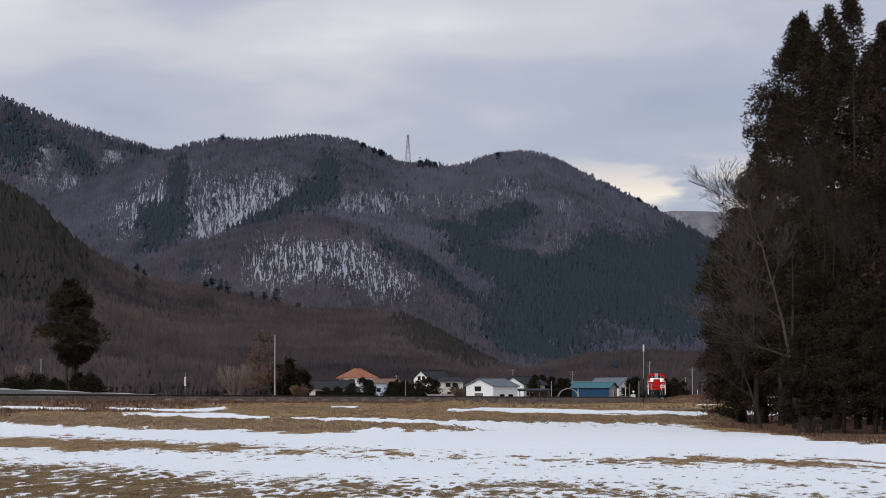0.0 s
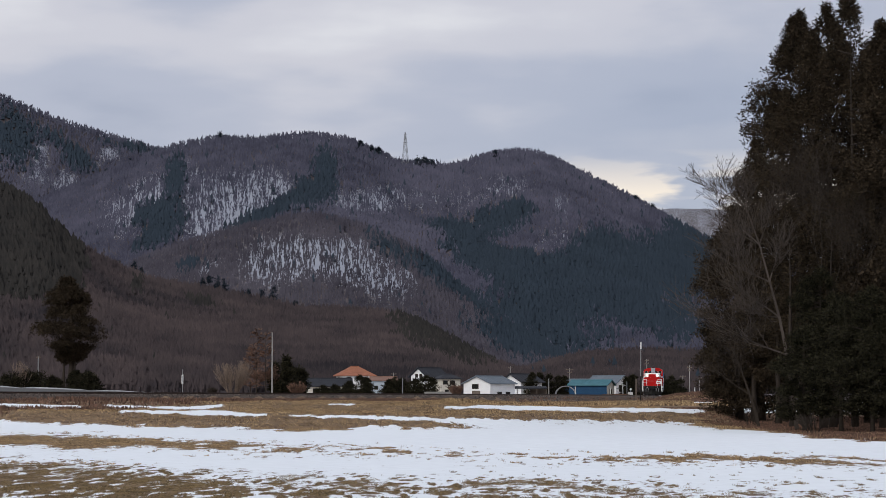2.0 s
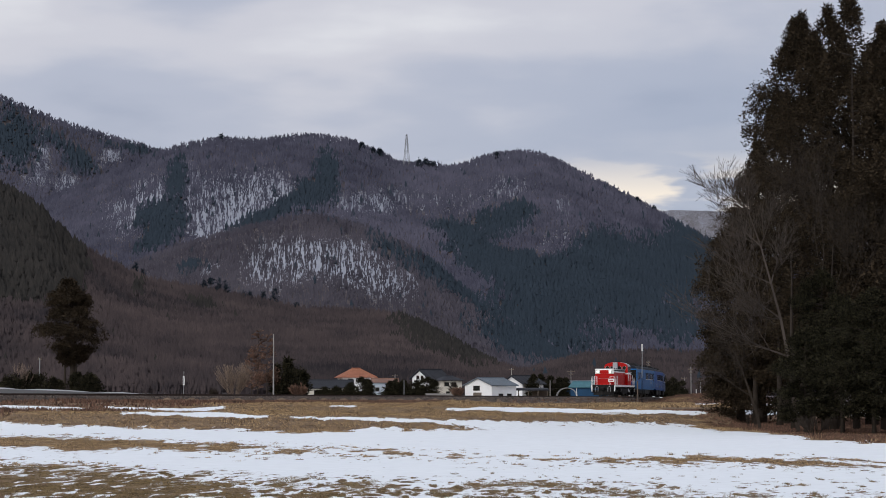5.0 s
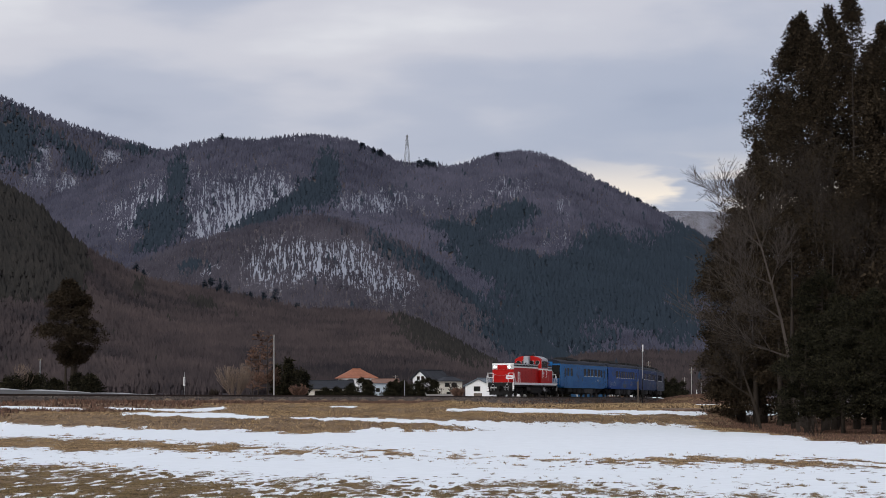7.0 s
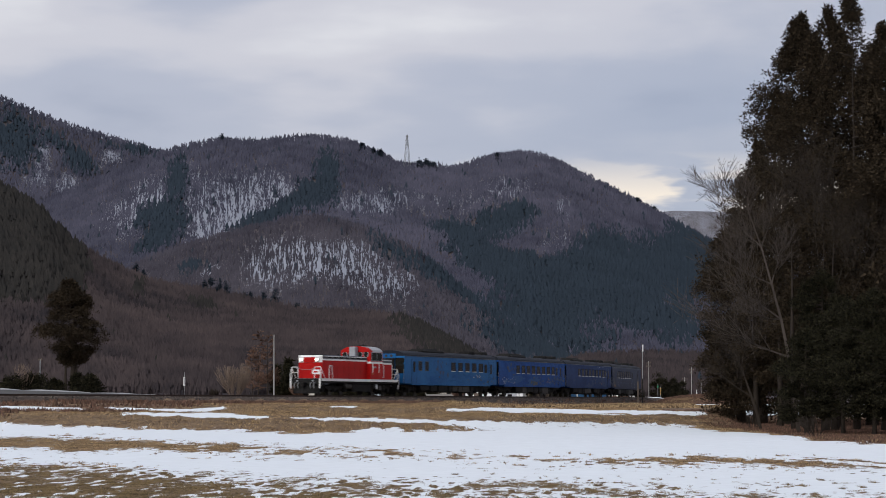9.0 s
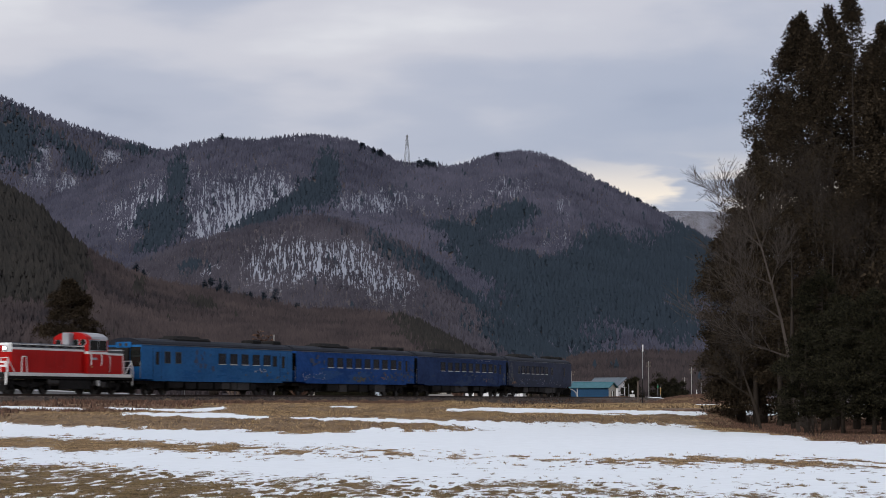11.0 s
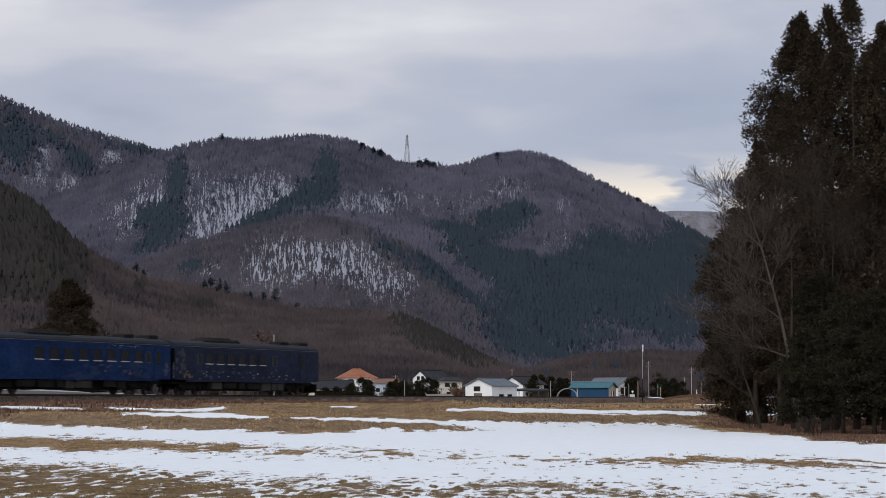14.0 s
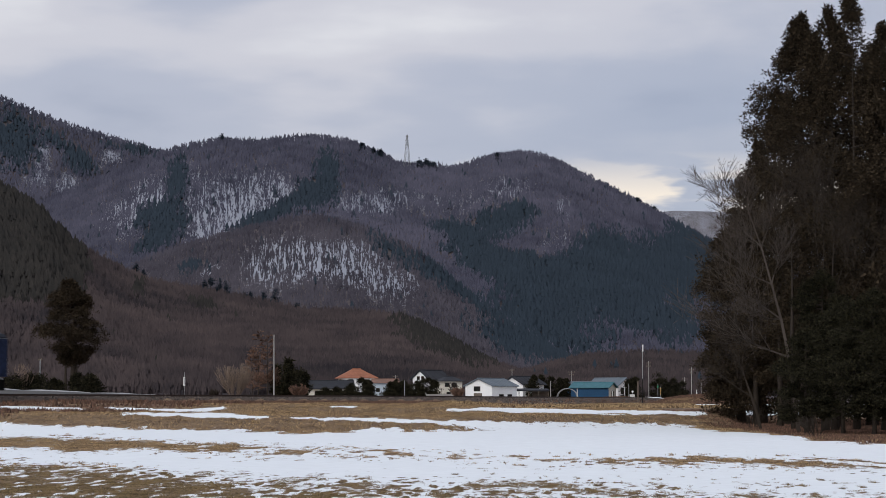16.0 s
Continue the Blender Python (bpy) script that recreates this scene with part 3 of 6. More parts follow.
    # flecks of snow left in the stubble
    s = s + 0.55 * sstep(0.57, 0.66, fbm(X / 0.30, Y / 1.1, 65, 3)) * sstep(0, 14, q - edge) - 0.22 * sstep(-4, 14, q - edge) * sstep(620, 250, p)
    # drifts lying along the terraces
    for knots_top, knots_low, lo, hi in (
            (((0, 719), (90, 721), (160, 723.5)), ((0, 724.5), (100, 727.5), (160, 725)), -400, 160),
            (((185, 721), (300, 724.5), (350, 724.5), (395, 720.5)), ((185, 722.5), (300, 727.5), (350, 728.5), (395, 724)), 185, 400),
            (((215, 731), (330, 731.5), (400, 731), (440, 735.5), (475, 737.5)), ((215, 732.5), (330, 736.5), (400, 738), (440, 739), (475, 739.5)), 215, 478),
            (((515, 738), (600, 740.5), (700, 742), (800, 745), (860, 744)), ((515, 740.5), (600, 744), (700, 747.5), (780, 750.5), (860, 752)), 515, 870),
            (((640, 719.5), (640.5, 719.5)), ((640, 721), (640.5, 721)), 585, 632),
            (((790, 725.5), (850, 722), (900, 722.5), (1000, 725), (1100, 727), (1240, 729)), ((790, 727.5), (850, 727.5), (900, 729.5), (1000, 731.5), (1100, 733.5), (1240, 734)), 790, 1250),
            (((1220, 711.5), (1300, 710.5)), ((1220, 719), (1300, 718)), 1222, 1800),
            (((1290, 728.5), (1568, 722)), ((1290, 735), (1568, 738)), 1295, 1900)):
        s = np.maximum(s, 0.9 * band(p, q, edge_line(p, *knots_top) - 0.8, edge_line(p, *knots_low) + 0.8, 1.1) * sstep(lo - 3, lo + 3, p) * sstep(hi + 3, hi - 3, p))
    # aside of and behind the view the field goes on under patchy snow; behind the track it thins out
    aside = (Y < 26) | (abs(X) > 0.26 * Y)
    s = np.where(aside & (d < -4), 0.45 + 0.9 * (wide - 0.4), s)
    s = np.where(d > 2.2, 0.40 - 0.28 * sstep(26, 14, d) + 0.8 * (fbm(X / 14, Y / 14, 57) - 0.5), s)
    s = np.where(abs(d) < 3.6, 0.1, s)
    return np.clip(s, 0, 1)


def polar_sheet(bearings, radii):
    b, r = np.meshgrid(bearings, radii)
    n, m = len(bearings), len(radii)
    i = (np.arange(m - 1)[:, None] * n + np.arange(n - 1)[None]).ravel()
    return (np.sin(b) * r).ravel(), (np.cos(b) * r).ravel(), np.stack([i, i + 1, i + n + 1, i + n], 1)


def bearings(fine, span=0.25):
    wide = np.linspace(span, math.pi, 60)
    return np.concatenate([-wide[::-1], np.linspace(-span, span, fine)[1:-1], wide])


HILL_START = 430.0
gx, gy, gf = polar_sheet(bearings(360), np.concatenate([[0.02, 3, 8, 14, 22], np.linspace(28, 135, 300), np.geomspace(135.6, 450, 70)]))
gd = line_dist(gx, gy)
gz = ground_height(gx, gy, gd)
ground = new("ground", mesh_np("ground", np.stack([gx, gy, gz], 1), gf, MAT["field"], True))
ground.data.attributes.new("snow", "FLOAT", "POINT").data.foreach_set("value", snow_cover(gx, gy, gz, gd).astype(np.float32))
tagged(ground, "fallow field with patchy old snow and dry yellow grass", "field", kind="structure")


def z_at(x, y):
    X, Y = np.array([float(x)]), np.array([float(y)])
    return float(ground_height(X, Y, line_dist(X, Y))[0])


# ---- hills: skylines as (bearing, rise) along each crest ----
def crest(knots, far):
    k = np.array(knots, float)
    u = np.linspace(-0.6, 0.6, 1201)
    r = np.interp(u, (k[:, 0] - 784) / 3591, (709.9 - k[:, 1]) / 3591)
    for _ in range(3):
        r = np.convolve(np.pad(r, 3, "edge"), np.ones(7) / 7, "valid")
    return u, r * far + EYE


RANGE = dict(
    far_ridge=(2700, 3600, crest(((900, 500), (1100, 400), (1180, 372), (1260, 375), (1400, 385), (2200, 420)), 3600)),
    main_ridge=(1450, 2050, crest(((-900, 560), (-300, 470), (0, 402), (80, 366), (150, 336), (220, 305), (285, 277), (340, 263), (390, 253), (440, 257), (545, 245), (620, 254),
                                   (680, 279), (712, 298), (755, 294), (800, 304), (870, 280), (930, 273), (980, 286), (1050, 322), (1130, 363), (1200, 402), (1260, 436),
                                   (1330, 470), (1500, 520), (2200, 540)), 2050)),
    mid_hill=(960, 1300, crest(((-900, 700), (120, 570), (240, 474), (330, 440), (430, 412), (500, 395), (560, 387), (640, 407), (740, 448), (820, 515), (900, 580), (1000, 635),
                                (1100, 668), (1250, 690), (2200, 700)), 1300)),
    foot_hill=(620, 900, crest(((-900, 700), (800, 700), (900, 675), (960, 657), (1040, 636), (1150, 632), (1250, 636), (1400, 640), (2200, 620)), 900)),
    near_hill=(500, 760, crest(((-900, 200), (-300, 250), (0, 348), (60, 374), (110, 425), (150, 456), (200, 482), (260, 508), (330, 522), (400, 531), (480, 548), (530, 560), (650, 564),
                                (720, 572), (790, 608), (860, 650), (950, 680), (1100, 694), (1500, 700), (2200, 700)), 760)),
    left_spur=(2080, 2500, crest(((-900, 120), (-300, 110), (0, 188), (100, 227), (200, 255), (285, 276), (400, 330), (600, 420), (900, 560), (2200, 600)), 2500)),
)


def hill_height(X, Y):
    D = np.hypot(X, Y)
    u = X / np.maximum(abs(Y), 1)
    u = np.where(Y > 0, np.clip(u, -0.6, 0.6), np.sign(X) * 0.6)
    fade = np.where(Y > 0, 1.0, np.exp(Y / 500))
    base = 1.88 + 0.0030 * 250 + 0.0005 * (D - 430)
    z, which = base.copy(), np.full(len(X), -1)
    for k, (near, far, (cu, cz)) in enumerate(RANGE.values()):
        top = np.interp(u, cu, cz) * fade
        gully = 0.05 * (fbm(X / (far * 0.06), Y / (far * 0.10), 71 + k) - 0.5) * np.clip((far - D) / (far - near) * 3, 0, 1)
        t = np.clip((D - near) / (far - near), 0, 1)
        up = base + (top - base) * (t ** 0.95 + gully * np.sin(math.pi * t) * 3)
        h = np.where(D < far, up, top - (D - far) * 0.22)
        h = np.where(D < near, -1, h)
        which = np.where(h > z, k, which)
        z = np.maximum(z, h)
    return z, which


def blob(px, py, x, y, rx, ry, turn=0):
    c, s = math.cos(turn), math.sin(turn)
    a, b = (px - x) * c + (py - y) * s, -(px - x) * s + (py - y) * c
    return np.exp(-(a / rx) ** 2 - (b / ry) ** 2)


def hill_cover(X, Y, Z, which):
    """Snow and conifer share of the slopes, in the bearings and dips of survey()."""
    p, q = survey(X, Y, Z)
    n = fbm(X / 60, Y / 60, 81, 3)
    n2 = fbm(X / 18, Y / 30, 85, 3)
    main, mid, near, spur = which == 1, which == 2, which == 4, which == 5

    def patches(*rows):
        return sum(w * blob(p, q, *b) for w, *b in rows)

    snow = np.full(len(X), 0.20)
    snow = snow + main * patches((0.56, 395, 398, 93.6, 60), (0.49, 450, 338, 114, 48), (0.39, 325, 310, 26.4, 30), (0.44, 262, 350, 36, 50.4), (0.49, 212, 388, 62.4, 42),
                                 (0.37, 640, 365, 72, 31.2), (0.24, 700, 345, 60, 36), (0.37, 905, 330, 72, 33.6), (0.55, 1000, 368, 15.6, 21.6), (0.32, 985, 430, 57.6, 45.6),
                                 (0.29, 800, 360, 66, 36), (0.29, 1090, 425, 72, 21.6))
    snow = snow + spur * patches((0.56, 70, 275, 16.8, 33.6), (0.54, 190, 278, 40.8, 16.8, -0.2), (0.51, 118, 330, 26.4, 28.8, -0.6), (0.37, 50, 325, 36, 21.6), (0.43, 80, 225, 14.4, 12))
    snow = snow + mid * patches((0.48, 590, 460, 125, 50.4, 0.15), (0.37, 690, 492, 74.4, 48, 0.5), (0.32, 470, 480, 74.4, 48), (0.41, 360, 482, 31.2, 14.4, -0.4), (0.30, 850, 570, 31.2, 14.4, 0.6))
    snow = np.where(which == 0, 0.46, snow) + 0.14 * (n2 - 0.5)
    snow = np.where(near, 0.16 + 0.2 * (n2 - 0.5) + 0.5 * blob(p, q, 647, 645, 50, 12), snow)
    snow = np.where((which == 3) | (which < 0), 0.2, snow)
    # slanting bands low on the right stand in for shaded ravines between ribs
    con = main * patches((0.95, 313, 325, 16, 34), (1.0, 285, 398, 46, 32, -0.25), (0.8, 268, 440, 30, 14, -0.5), (0.95, 578, 300, 20, 26), (1.0, 556, 350, 36, 22, -0.2),
                         (0.95, 460, 395, 64, 14, -0.42), (0.9, 890, 400, 50, 22, -0.15), (0.7, 915, 375, 16, 14), (0.55, 800, 412, 40, 14, 0.2), (1.0, 1150, 500, 130, 52, 0.1),
                         (0.8, 1060, 452, 40, 34), (0.9, 960, 492, 110, 26, 0.25), (0.9, 1235, 450, 70, 45), (0.9, 1120, 570, 120, 34, 0.2), (0.9, 880, 475, 90, 30, 0.45), (0.6, 1000, 520, 60, 60), (1.0, 965, 585, 95, 34, 0.35), (-0.35, 985, 540, 90, 10, 0.75), (-0.35, 1110, 600, 80, 10, 0.55))
    con = con + spur * patches((0.95, 20, 250, 42, 50), (0.9, 128, 280, 52, 16, 0.75), (0.6, 230, 268, 70, 7, 0.25))
    # slanting bands right of the snow likewise imitate slope shade with conifers
    con = con + mid * patches((0.55, 725, 468, 95, 15, 0.55), (0.95, 905, 560, 120, 24, 0.68), (0.8, 905, 612, 75, 26, 0.5), (0.75, 800, 500, 60, 20, 0.6), (0.9, 335, 478, 24, 13, -0.3), (0.7, 258, 450, 16, 10, -0.6), (0.8, 990, 632, 50, 14, 0.4))
    con = con + near * (1.0 * sstep(168, 128, p + 30 * (n - 0.5)) * sstep(566, 525, q) + patches((0.8, 245, 527, 17, 22), (0.7, 350, 547, 42, 11, 0.3), (0.8, 748, 602, 58, 26, 0.4), (0.6, 827, 638, 50, 24, 0.4)))
    con = np.where(con > 0.12, 1.3 * con + 0.75 * (n2 - 0.5) + 0.6 * (n - 0.5), 0.015)
    return np.clip(snow - 0.4 * sstep(0.3, 0.7, con), 0, 1), np.clip(con, 0, 1)


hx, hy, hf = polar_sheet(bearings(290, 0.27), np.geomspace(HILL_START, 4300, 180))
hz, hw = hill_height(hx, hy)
hs, hc = hill_cover(hx, hy, hz, hw)
hz = hz + 0.02
inner = np.hypot(hx, hy) < HILL_START + 1
hz[inner] = ground_height(hx[inner], hy[inner], line_dist(hx[inner], hy[inner])) - 0.3
hills = new("hillside", mesh_np("hillside", np.stack([hx, hy, hz], 1), hf, MAT["hill"], True))
hills.data.attributes.new("snow", "FLOAT", "POINT").data.foreach_set("value", hs.astype(np.float32))
tagged(hills, "wooded mountain slopes with brown litter and thin snow, its colour darkened for tree shade", "mountain", kind="structure")

rng = np.random.default_rng(7)


def scatter(count, near, far, span=(-0.245, 0.20)):
    u = rng.uniform(*span, count)
    D = np.sqrt(rng.uniform(near ** 2, far ** 2, count))
    X, Y = D * np.sin(u), D * np.cos(u)
    Z, W = hill_height(X, Y)
    S, C = hill_cover(X, Y, Z, W)
    return X, Y, Z, W, S, C


def stand(X, Y, Z, S, C):
    """Where leafless trees stand: thinner over snow, in ragged upright rows."""
    p, q = survey(X, Y, Z)
    rows = vnoise(p / 2.1, q / 17, 87)
    return (rng.random(len(X)) > C * 1.1) & (rng.random(len(X)) < np.clip(1.2 - 0.95 * np.clip(S - 0.12, 0, 1) * (2.0 - 2.0 * rows), 0.2, 1))


def bare_wood(X, Y, Z, H, blades, width):
    """Leafless trees: a thin stem and a head of slim upright twig blades each."""
    n = len(X)
    V = np.empty((n, blades + 1, 3, 3))
    a = rng.uniform(0, 2 * math.pi, (n, blades + 1))
    lift = rng.uniform(0.28, 0.66, (n, blades + 1)) * H[:, None]
    reach = rng.uniform(0.02, 0.15, (n, blades + 1)) * H[:, None]
    rise = rng.uniform(0.22, 0.40, (n, blades + 1)) * H[:, None]
    wid = rng.uniform(0.6, 1.4, (n, blades + 1)) * width[:, None]
    lift[:, 0], reach[:, 0], rise[:, 0], wid[:, 0] = -0.05 * H, 0.03 * H, 0.98 * H, 0.26
    cx, cy = np.cos(a), np.sin(a)
    off = rng.uniform(-0.10, 0.10, (n, blades + 1)) * H[:, None]
    off[:, 0] = 0
    X, Y, Z = X[:, None], Y[:, None], Z[:, None]
    V[:, :, 0] = np.stack([X + off - wid, Y + 0 * wid, Z + lift], -1)
    V[:, :, 1] = np.stack([X + off + wid, Y + 0 * wid, Z + lift + 0.4 * wid * np.sin(3 * a)], -1)
    V[:, :, 2] = np.stack([X + off + cx * reach, Y + 0.12 * cy * reach, Z + lift + rise], -1)
    V = V.reshape(-1, 3)
    return V, np.arange(len(V)).reshape(-1, 3)


def conifers(X, Y, Z, H, R):
    """Small firs: two ragged skirts each."""
    n, sides, tiers = len(X), 5, 2
    out = []
    for k in range(tiers):
        z0, z1 = 0.04 + 0.40 * k, 0.78 + 0.22 * k
        r = (1 - 0.38 * k)
        a = rng.uniform(0, 6.28, (n, 1)) + np.arange(sides) * 2 * math.pi / sides
        rr = R[:, None] * r * rng.uniform(0.65, 1.2, (n, sides))
        zz = Z[:, None] + H[:, None] * (z0 + rng.uniform(-0.04, 0.05, (n, sides)))
        rim = np.stack([X[:, None] + np.cos(a) * rr, Y[:, None] + np.sin(a) * rr, zz], -1)
        tip = np.stack([X + rng.normal(0, 0.05, n), Y, Z + H * min(z1, 1)], -1)
        tri = np.stack([rim, np.roll(rim, -1, 1), np.repeat(tip[:, None], sides, 1)], 2)
        out.append(tri.reshape(-1, 3))
    V = np.concatenate(out)
    return V, np.arange(len(V)).reshape(-1, 3)


SOFT = np.array((-0.12, -0.62, 0.77))    # a wood takes the light as one soft slope


def soften(me, V, F):
    """Shade loose blades with the slope's own normal, slightly uneven."""
    N = SOFT + rng.normal(0, 0.07, (len(F), 3))
    N /= np.linalg.norm(N, axis=1, keepdims=True)
    me.normals_split_custom_set_from_vertices(np.repeat(N, 3, 0).tolist())


def wood(name, V, F, mat, label):
    T = V.reshape(-1, 3, 3)
    flip = np.cross(T[:, 1] - T[:, 0], T[:, 2] - T[:, 0]) @ SOFT < 0
    T[flip] = T[flip][:, ::-1]
    V = T.reshape(-1, 3)
    me = mesh_np(name, V, F, mat, True)
    soften(me, V, F)
    return tagged(new(name, me), label, "forest", kind="stuff")


# main ridge
X, Y, Z, W, S, C = scatter(105000, 1440, 2110)
H = rng.uniform(5.0, 9.5, len(X))
keep = (W == 1) & stand(X, Y, Z, S, C)
wood("bare_forest", *bare_wood(X[keep], Y[keep], Z[keep], H[keep], 3, 0.62 * np.clip(1.6 - 1.5 * S[keep], 0.62, 1)), MAT["bare_far_hazed"], "leafless purple-brown woodland on the mountain, snow between stems")
keep = (W == 1) & (rng.random(len(X)) < np.maximum((C - 0.18) * 1.1, 0.008))
wood("conifer_forest", *conifers(X[keep], Y[keep], Z[keep], H[keep] * 0.95, H[keep] * 0.34), MAT["needles_hazed"], "dark blue-green conifer stands on the mountain")
# spur on the left, behind the main ridge
X, Y, Z, W, S, C = scatter(30000, 2080, 2540, (-0.245, -0.09))
H = rng.uniform(6.0, 10.5, len(X))
keep = (W == 5) & stand(X, Y, Z, S, C)
wood("bare_forest", *bare_wood(X[keep], Y[keep], Z[keep], H[keep], 3, 0.68 * np.clip(1.6 - 1.5 * S[keep], 0.60, 1)), MAT["bare_far_hazed"], "leafless purple-brown woodland on the left spur")
keep = (W == 5) & (rng.random(len(X)) < np.maximum((C - 0.18) * 1.1, 0.008))
wood("conifer_forest", *conifers(X[keep], Y[keep], Z[keep], H[keep] * 0.95, H[keep] * 0.34), MAT["needles_hazed"], "dark blue-green conifer stands on the left spur")
# middle hill and foot hill
X, Y, Z, W, S, C = scatter(70000, 620, 1330)
H = rng.uniform(3.2, 6.2, len(X))
keep = (W == 3) & (rng.random(len(X)) < 0.9)
wood("bare_forest", *bare_wood(X[keep], Y[keep], Z[keep], H[keep] * 0.8, 5, np.full(keep.sum(), 0.24)), MAT["bare_red"], "leafless brown brushwood on the foot hill")
keep = (W == 2) & stand(X, Y, Z, S, C)
wood("bare_forest", *bare_wood(X[keep], Y[keep], Z[keep], H[keep], 4, 0.36 * np.clip(1.6 - 1.5 * S[keep], 0.70, 1)), MAT["bare_mid_hazed"], "leafless grey-brown woodland on the middle hill over snow")
keep = ((W == 2) | (W == 3)) & (rng.random(len(X)) < np.maximum((C - 0.18) * 0.8, 0.003))
wood("conifer_forest", *conifers(X[keep], Y[keep], Z[keep], H[keep] * 1.0, H[keep] * 0.33), MAT["needles_hazed"], "dark conifer clumps on the middle hill")
# near hill, with brush thickening towards its foot
near_wood, foot_brush = scatter(48000, 500, 775), scatter(12000, 498, 590)
X, Y, Z, W, S, C = (np.concatenate(v) for v in zip(near_wood, foot_brush))
H = rng.uniform(2.4, 5.0, len(X))
keep = (W == 4) & (rng.random(len(X)) > C * 1.1) & (rng.random(len(X)) > 2.2 * (S - 0.34))
wood("bare_forest", *bare_wood(X[keep], Y[keep], Z[keep], H[keep], 4, np.full(keep.sum(), 0.32)), MAT["bare_red"], "leafless russet-brown woodland on the near hill")
keep = (W == 4) & (rng.random(len(X)) < np.maximum((C - 0.2) * 1.0, 0.0015))
wood("conifer_forest", *conifers(X[keep], Y[keep], Z[keep], H[keep] * 1.05, H[keep] * 0.36), MAT["needles_dull"], "dull dark green conifers on the near hill")


# ---- railway track ----
def ribbon(name, offs, zs, s0, s1, step, mat, label="", kind="structure", parent=None, category="track"):
    """Profile (offset, height) swept along the line."""
    ss = np.arange(s0, s1 + step, step)
    x, y, a = np.interp(ss, S_LINE, LINE_X), np.interp(ss, S_LINE, LINE_Y), np.interp(ss, S_LINE, _a)
    offs, zs = np.array(offs), np.array(zs)
    V = np.stack([x[:, None] - np.cos(a)[:, None] * offs, y[:, None] + np.sin(a)[:, None] * offs, np.repeat(zs[None], len(ss), 0)], -1)
    n, m = len(offs), len(ss)
    i = (np.arange(m - 1)[:, None] * n + np.arange(n)[None]).ravel()
    j = (np.arange(m - 1)[:, None] * n + (np.arange(n)[None] + 1) % n).ravel()
    ob = new(name, mesh_np(name, V.reshape(-1, 3), np.stack([i, j, j + n, i + n], 1), mat))
    ob.parent = parent
    return tagged(ob, label, category if label else "", kind=kind if label else "")


bed = ribbon("ballast_bed", [-3.7, -1.75, -1.5, 1.5, 1.75, 2.6, 2.6, -3.7], [0.69, 1.955, 1.965, 1.965, 1.955, 1.40, 0.5, 0.5], -150, 300, 2.0, MAT["ballast"], "dark stony ballast bed of a single railway track")
track = thing("railway_track", Matrix.Identity(4), "single narrow-gauge track of rusty rails on the ballast", "railway track", kind="structure")
for side in (-0.5665, 0.5665):
    ribbon("rail", [side + o for o in (-0.06, -0.06, -0.01, -0.01, -0.033, -0.033, 0.033, 0.033, 0.01, 0.01, 0.06, 0.06)],
           [RAIL_Z + h for h in (-0.15, -0.135, -0.12, -0.04, -0.03, 0, 0, -0.03, -0.04, -0.12, -0.135, -0.15)], -150, 300, 2.0, MAT["rail"], parent=track)
sl = Shape()
for k in range(560):
    s = -60 + 0.62 * k
    x, y = on_line(s)
    a = float(np.interp(s, S_LINE, _a))
    c, sn = math.cos(a), math.sin(a)
    pts = [(-1.0, -0.12), (1.0, -0.12), (1.0, 0.12), (-1.0, 0.12)]
    sl.rings([[(x - c * p + sn * q, y + sn * p + c * q, z) for p, q in pts] for z in (RAIL_Z - 0.30, RAIL_Z - 0.152)])
tagged(part("sleeper", sl, MAT["sleeper"], track), kind="stuff")
# loose stones along the near shoulder
st = []
for k in range(18000):
    s, o = rng.uniform(-70, 230), -rng.uniform(1.2, 3.6)
    x, y = line_offset(s, o)
    z = 1.955 if o > -1.5 else 1.965 - max(abs(o) - 1.75, 0) * 0.65
    st.append((x, y, z))
st = np.array(st)
r = rng.uniform(0.03, 0.075, (len(st), 1))
tet = np.array([(-1, -0.8, -0.5), (1, -0.6, -0.5), (0, 1, -0.5), (0.1, 0, 0.9)])
V = (st[:, None] + tet[None] * r[:, None] * rng.uniform(0.6, 1.4, (len(st), 4, 3))).reshape(-1, 3)
F = (np.arange(len(st))[:, None, None] * 4 + np.array([(0, 1, 3), (1, 2, 3), (2, 0, 3)])[None]).reshape(-1, 3)
tagged(new("ballast_stones", mesh_np("ballast_stones", V, F, MAT["ballast_loose"])), "loose dark ballast stones on the track shoulder", "gravel", kind="stuff")

# ---- lane behind the track ----
ss = np.arange(-150, 12, 2.0)
lx, ly, la = (np.interp(ss, S_LINE, v) for v in (LINE_X, LINE_Y, _a))
far_z = np.interp(ss, (-150, -36, -24, -10, 0, 12), (2.75, 2.53, 2.47, 2.22, 2.06, 1.9))
prof = [(3.0, 2.0 + 0 * far_z), (9.2, far_z), (9.25, far_z - 0.9), (3.0, 1.1 + 0 * far_z)]
V = np.stack([np.stack([lx - np.cos(la) * o, ly + np.sin(la) * o, z], -1) for o, z in prof], 1)
n4 = 4
i4 = (np.arange(len(ss) - 1)[:, None] * n4 + np.arange(n4)[None]).ravel()
j4 = (np.arange(len(ss) - 1)[:, None] * n4 + (np.arange(n4)[None] + 1) % n4).ravel()
lane = tagged(new("lane", mesh_np("lane", V.reshape(-1, 3), np.stack([i4, j4, j4 + n4, i4 + n4], 1), MAT["road"])), "pale worn asphalt lane behind the railway", "road", kind="structure")
vr = Shape()
rr = random.Random(77)
rings = []
